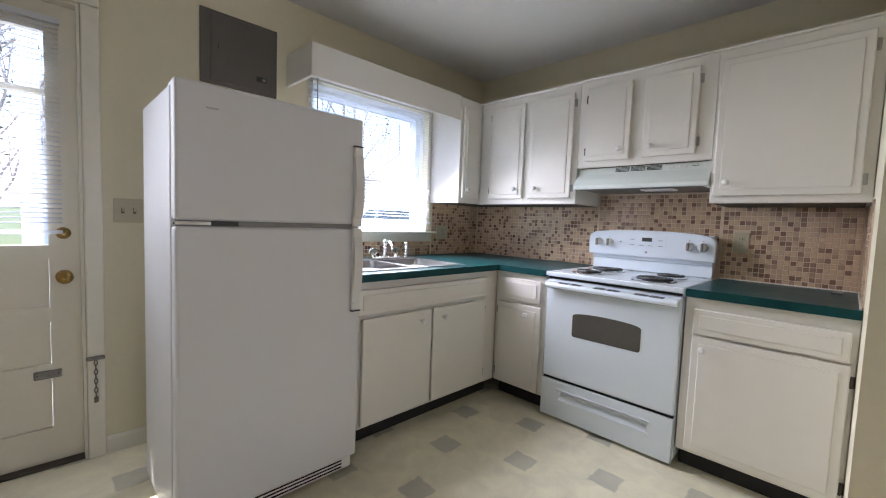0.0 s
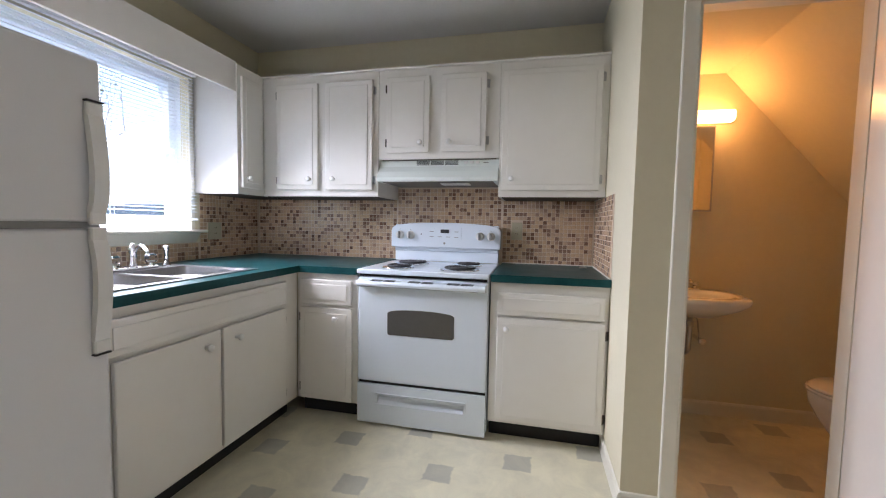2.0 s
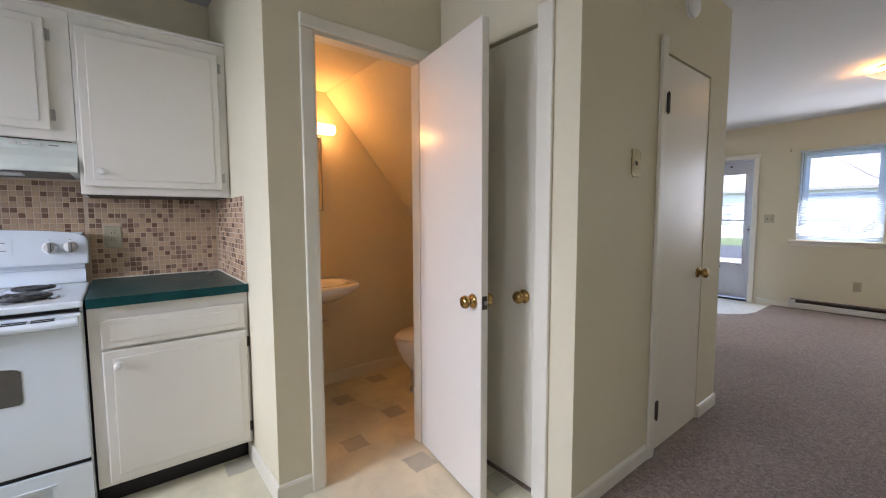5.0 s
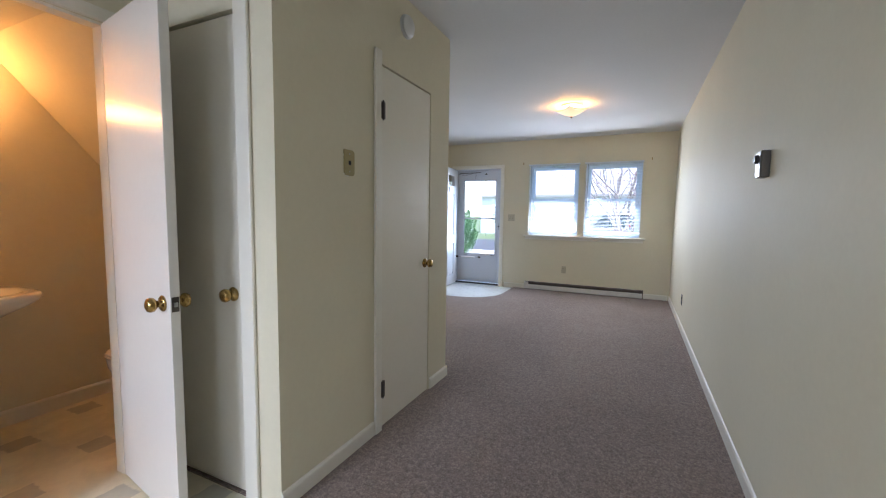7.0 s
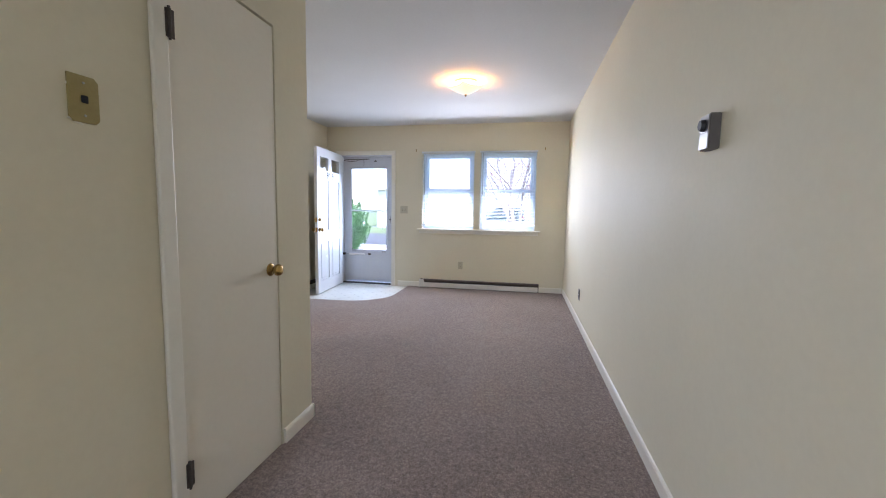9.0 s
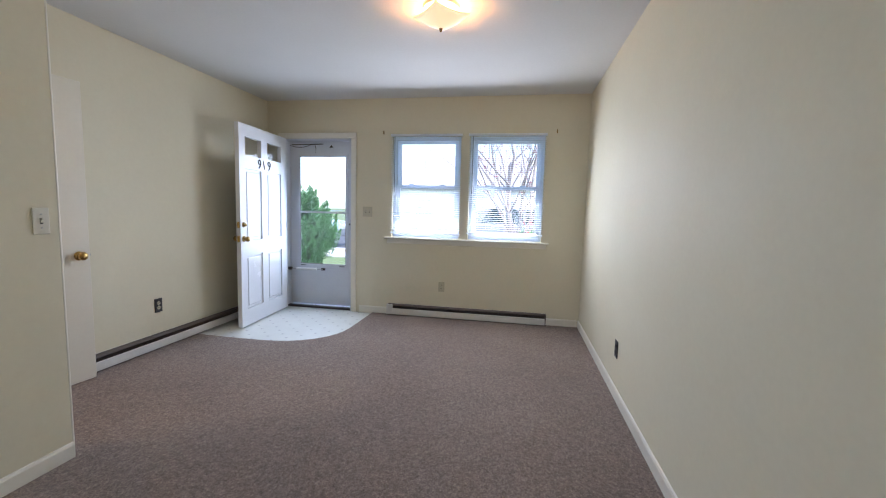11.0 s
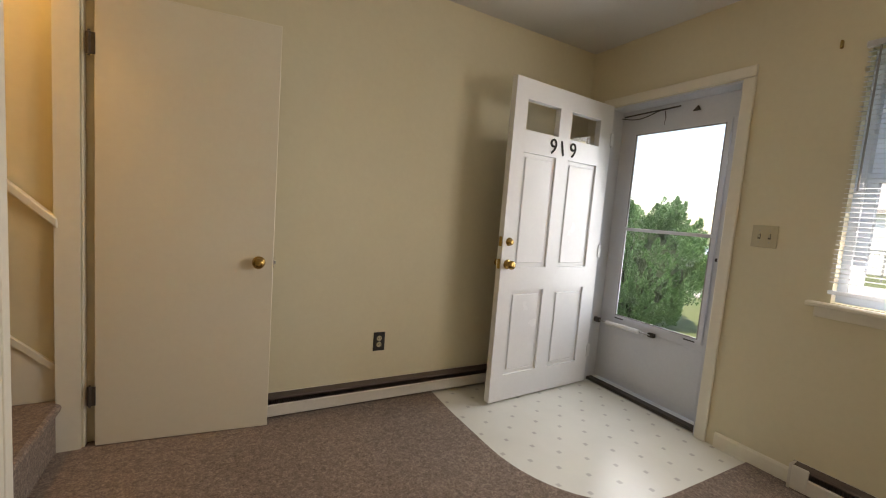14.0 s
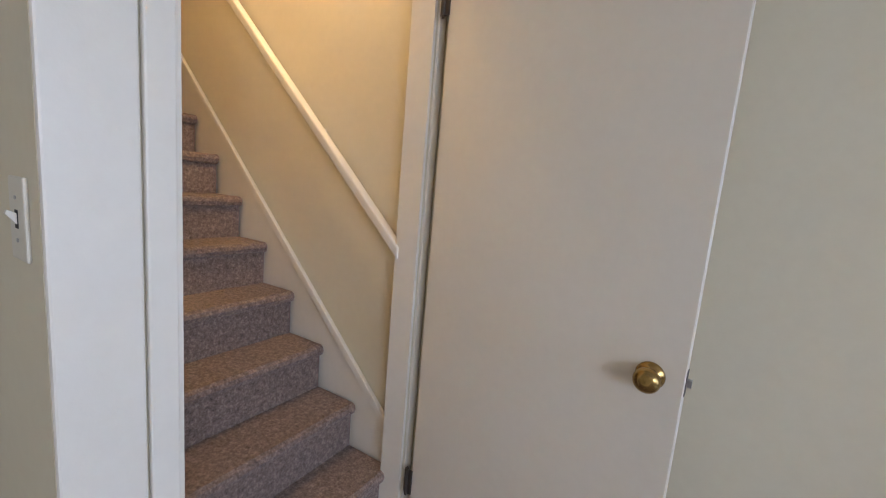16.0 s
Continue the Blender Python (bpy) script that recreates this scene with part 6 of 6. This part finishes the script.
def car(at, turn, paint, label):
    c = thing("car", at, turn, label, "car")
    body = [(-2.2, 0.35), (-2.25, 0.70), (-2.1, 0.92), (-1.2, 1.0), (1.75, 1.02), (2.15, 0.95), (2.22, 0.6), (2.18, 0.35)]
    part("body", prism(body, "y", -0.88, 0.88, bevel=0.05), paint, c)
    part("cabin", prism([(-1.25, 0.995), (-0.55, 1.55), (1.35, 1.60), (1.95, 1.0)], "y", -0.76, 0.76, bevel=0.06), paint, c)
    for sy in (-1, 1):
        part("window", prism([(-1.0, 1.06), (-0.52, 1.46), (0.02, 1.49), (0.02, 1.06)], "y", sy * 0.755, sy * 0.772), M_CARG, c)
        part("window", prism([(0.12, 1.06), (0.12, 1.50), (1.10, 1.52), (1.45, 1.06)], "y", sy * 0.755, sy * 0.772), M_CARG, c)
        for wx in (-1.4, 1.4):
            w = part("wheel", lathe([(0.0, -0.10), (0.30, -0.10), (0.335, -0.07), (0.335, 0.07), (0.30, 0.10), (0.0, 0.10)], "y", (wx, sy * 0.80, 0.335), 24), M_TYRE, c)
            part("rim", lathe([(0.0, -0.012), (0.21, -0.012), (0.22, 0.0), (0.21, 0.012), (0.0, 0.02)], "y", (wx, sy * 0.905, 0.335), 20), M_CARS, w, "alloy wheel rim")
        part("headlight", box(-2.24, -2.10, sy * 0.70 - 0.14, sy * 0.70 + 0.14, 0.68, 0.82, 0.02), M_WHTPL, c)
        part("tail_light", box(2.12, 2.20, sy * 0.74 - 0.09, sy * 0.74 + 0.09, 0.70, 0.90, 0.02), M_LEAFR, c)
    part("windscreen", prism([(-1.19, 1.05), (-0.62, 1.50), (-0.60, 1.49), (-1.165, 1.04)], "y", -0.66, 0.66), M_CARG, c)
    part("rear_window", prism([(1.42, 1.56), (1.91, 1.05), (1.90, 1.04), (1.40, 1.55)], "y", -0.66, 0.66), M_CARG, c)
    return c


car((18.7, 9.4, GZ + 0.0065), 90, M_CARS, "silver car parked at the kerb")
car((18.8, 0.6, GZ + 0.0065), 90, M_CARS, "silver car parked at the kerb")
car((-1.75, 5.3, GZ + 0.0305), 90, M_CARS, "silver car parked behind the house")


def house(at, turn, w, depth, h, label):
    """A sided house: courses of siding, gable roof, windows with frames, a door."""
    b = thing("house", at, turn, label, "house")
    wl = part("wall", box(0, w, 0, depth, 0, h), M_SIDING, b)
    for k in range(int(h / 0.2)):
        part("siding_course", prism([(-0.025, 0.2 * k), (0.0, 0.2 * k + 0.19), (0.0, 0.2 * k)], "x", 0.0, w), M_SIDING, wl)
    part("roof", prism([(-0.4, h - 0.1), (depth / 2, h + depth * 0.32), (depth + 0.4, h - 0.1), (depth + 0.4, h + 0.05), (depth / 2, h + depth * 0.32 + 0.18), (-0.4, h + 0.05)], "x", -0.3, w + 0.3), M_ROOF, b)
    n = max(2, int(w / 2.6))
    for i in range(n):
        x = (i + 0.5) * w / n
        if i == n // 2:
            part("door", box(x - 0.45, x + 0.45, -0.06, -0.027, 0.1, 2.1, 0.01), M_ROOF, b)
            continue
        f = part("window", slab(1.1, 1.3, 0.05, [(x - 0.48, x + 0.48, 1.0, 1.55), (x - 0.48, x + 0.48, 1.62, 2.13)], x0=x - 0.55, z0=0.93, y0=-0.07), M_VINYLW, b)
        part("pane", box(x - 0.5, x + 0.5, -0.035, -0.028, 0.95, 2.2), M_FARW, f)
    return b


house((34.0, 12.0, GZ), -90, 12.0, 8.0, 3.0, "white sided house with a grey roof across the street")
house((34.0, -6.0, GZ), -90, 11.0, 8.0, 3.0, "white sided house with a grey roof across the street")
house((-13.0, 1.0, GZ), 90, 11.0, 7.0, 3.2, "white sided neighbouring house with a grey roof")
house((-14.0, -13.0, GZ), 90, 10.0, 7.0, 3.2, "white sided neighbouring house with a grey roof")
fn = thing("fence", (29.5, 0, GZ), 90, "grey metal fence along the far side of the street", "fence")
for k in range(14):
    part("post", rod((-20 + 3 * k, 0, 0), (-20 + 3 * k, 0, 1.25), 0.03, seg=8), M_STEEL, fn)
part("top_rail", rod((-20, 0, 1.2), (19, 0, 1.2), 0.022, seg=8), M_STEEL, fn)
part("lower_rail", rod((-20, 0, 0.25), (19, 0, 0.25), 0.018, seg=8), M_STEEL, fn)
mesh = bmesh.new()
for k in range(300):
    rod((-20 + 0.13 * k, 0.0, 0.05), (-20 + 0.13 * k, 0.0, 1.2), 0.006, seg=4, bm=mesh)
tagged(part("pickets", mesh, M_STEEL, fn, "thin grey fence wires"), kind="stuff")


# ---- mosaic backsplash ----
def tile_material():
    m = bpy.data.materials.new("glazed_mosaic")
    m.use_nodes = True
    nt = m.node_tree
    b = nt.nodes["Principled BSDF"]
    info = nt.nodes.new("ShaderNodeAttribute")
    info.attribute_name = "shade"
    ramp = nt.nodes.new("ShaderNodeValToRGB")
    ramp.color_ramp.interpolation = "CONSTANT"
    cr = ramp.color_ramp
    cr.elements[0].position, cr.elements[0].color = 0.0, (0.61, 0.435, 0.28, 1)
    cr.elements[1].position, cr.elements[1].color = 0.40, (0.54, 0.385, 0.265, 1)
    for pos, col in ((0.69, (0.41, 0.275, 0.195, 1)), (0.78, (0.29, 0.185, 0.135, 1)), (0.88, (0.23, 0.135, 0.09, 1)), (0.96, (0.16, 0.095, 0.066, 1))):
        cr.elements.new(pos).color = col
    nt.links.new(info.outputs["Fac"], ramp.inputs[0])
    geo = nt.nodes.new("ShaderNodeNewGeometry")
    n = tex(nt, "TexNoise", Scale=120.0, Detail=3.0)
    nt.links.new(geo.outputs["Position"], n.inputs["Vector"])
    hsv = nt.nodes.new("ShaderNodeHueSaturation")
    nt.links.new(chain(nt, "ADD", 0.80, chain(nt, "MULTIPLY", n.outputs["Fac"], 0.4)), hsv.inputs["Value"])
    nt.links.new(ramp.outputs[0], hsv.inputs["Color"])
    nt.links.new(hsv.outputs[0], b.inputs["Base Color"])
    b.inputs["Roughness"].default_value = 0.17
    bp = nt.nodes.new("ShaderNodeBump")
    bp.inputs["Strength"].default_value, bp.inputs["Distance"].default_value = 0.10, 0.002
    nt.links.new(n.outputs["Fac"], bp.inputs["Height"])
    nt.links.new(bp.outputs[0], b.inputs["Normal"])
    return m


M_TILE = tile_material()
M_GROUT = mat("sand_grout", (0.70, 0.57, 0.43), 0.8, second=(0.63, 0.51, 0.38), scale=8, fine=120)
PITCH, TS = 0.0268, 0.0238
tile_rng = random.Random(21)


def tile_shape(ox, oz, shade, verts, faces, shades, g=0.0):
    """One cushion-edged tile, its face towards -y."""
    h, e = TS / 2, 0.0026
    k = len(verts)
    for y, s in ((-0.0020, h), (-0.0044, h - 0.0004), (-0.0056 - g, h - e)):
        verts += [(ox - s, y, oz - s), (ox + s, y, oz - s), (ox + s, y, oz + s), (ox - s, y, oz + s)]
    for r in (0, 4):
        for i in range(4):
            j = (i + 1) % 4
            faces.append((k + r + i, k + r + j, k + r + 4 + j, k + r + 4 + i))
    faces.append((k + 8, k + 9, k + 10, k + 11))
    shades += [shade] * 12


def shaded_mesh(name, verts, faces, shades):
    me = bpy.data.meshes.new(name)
    me.from_pydata(verts, [], faces)
    at = me.attributes.new("shade", "FLOAT", "POINT")
    at.data.foreach_set("value", shades)
    me.materials.append(M_TILE)
    return me


SINGLE = []
for k in range(12):
    v, f, s = [], [], []
    tile_shape(0, 0, (k + 0.5) / 12, v, f, s)
    SINGLE.append((s[0], shaded_mesh("tile", v, f, s)))


def backsplash(at, turn, x0, x1, z0, z1, holes, single=None):
    """Mosaic on a bed of grout; tiles within `single` are pieces of their own, the rest one mesh."""
    w = thing("backsplash", at, turn, "glossy beige and brown glass mosaic backsplash", "backsplash", kind="structure")
    part("grout_bed", box(x0, x1, -0.0032, -0.0004, z0, z1), M_GROUT, w, "sand coloured grout")
    verts, faces, shades = [], [], []
    for i in range(int((x1 - x0) / PITCH)):
        for j in range(int((z1 - z0) / PITCH + 0.2)):
            x, z = x0 + (i + 0.5) * PITCH + 0.002, z0 + (j + 0.5) * PITCH
            if z + TS / 2 > z1 + 0.003 or any(a < x < b and c < z < d for a, b, c, d in holes):
                continue
            shade = tile_rng.random() * 0.999
            if single and single[0] <= x <= single[1] and z >= single[2]:
                s, me = min(SINGLE, key=lambda q: abs(q[0] - shade))
                ob = new("tile", me)
                ob.parent, ob.location = w, (x, 0, z)
            else:
                tile_shape(x, z, shade, verts, faces, shades, tile_rng.uniform(0, 0.0004))
    ob = new("mosaic", shaded_mesh("mosaic", verts, faces, shades))
    ob.parent = w
    tagged(ob, "beige and brown mosaic tiles", kind="stuff")
    return w


backsplash((0, NY, 0), 0, WX + 0.008, 1.70, 0.9165, 1.343, [], (1.08, 1.71, 1.0))
backsplash((0, NY, 0), 0, 1.7005, 2.4645, 0.9165, 1.4365, [(1.70, 2.4645, 0.90, 1.14)], (1.70, 2.47, 1.165))
backsplash((0, NY, 0), 0, 2.465, PX - 0.008, 0.9165, 1.343, [(2.523, 2.603, 1.076, 1.20)], (2.46, 3.07, 1.0))
backsplash((PX, 0, 0), -90, -NY + 0.001, -3.225, 0.9165, 1.343, [])
backsplash((WX, 0, 0), 90, 3.30, NY - 0.001, 0.9165, 1.343, [(3.36, 3.48, 1.04, 1.16)])
backsplash((WX, 0, 0), 90, 2.05, 3.2995, 0.9165, 1.027, [])
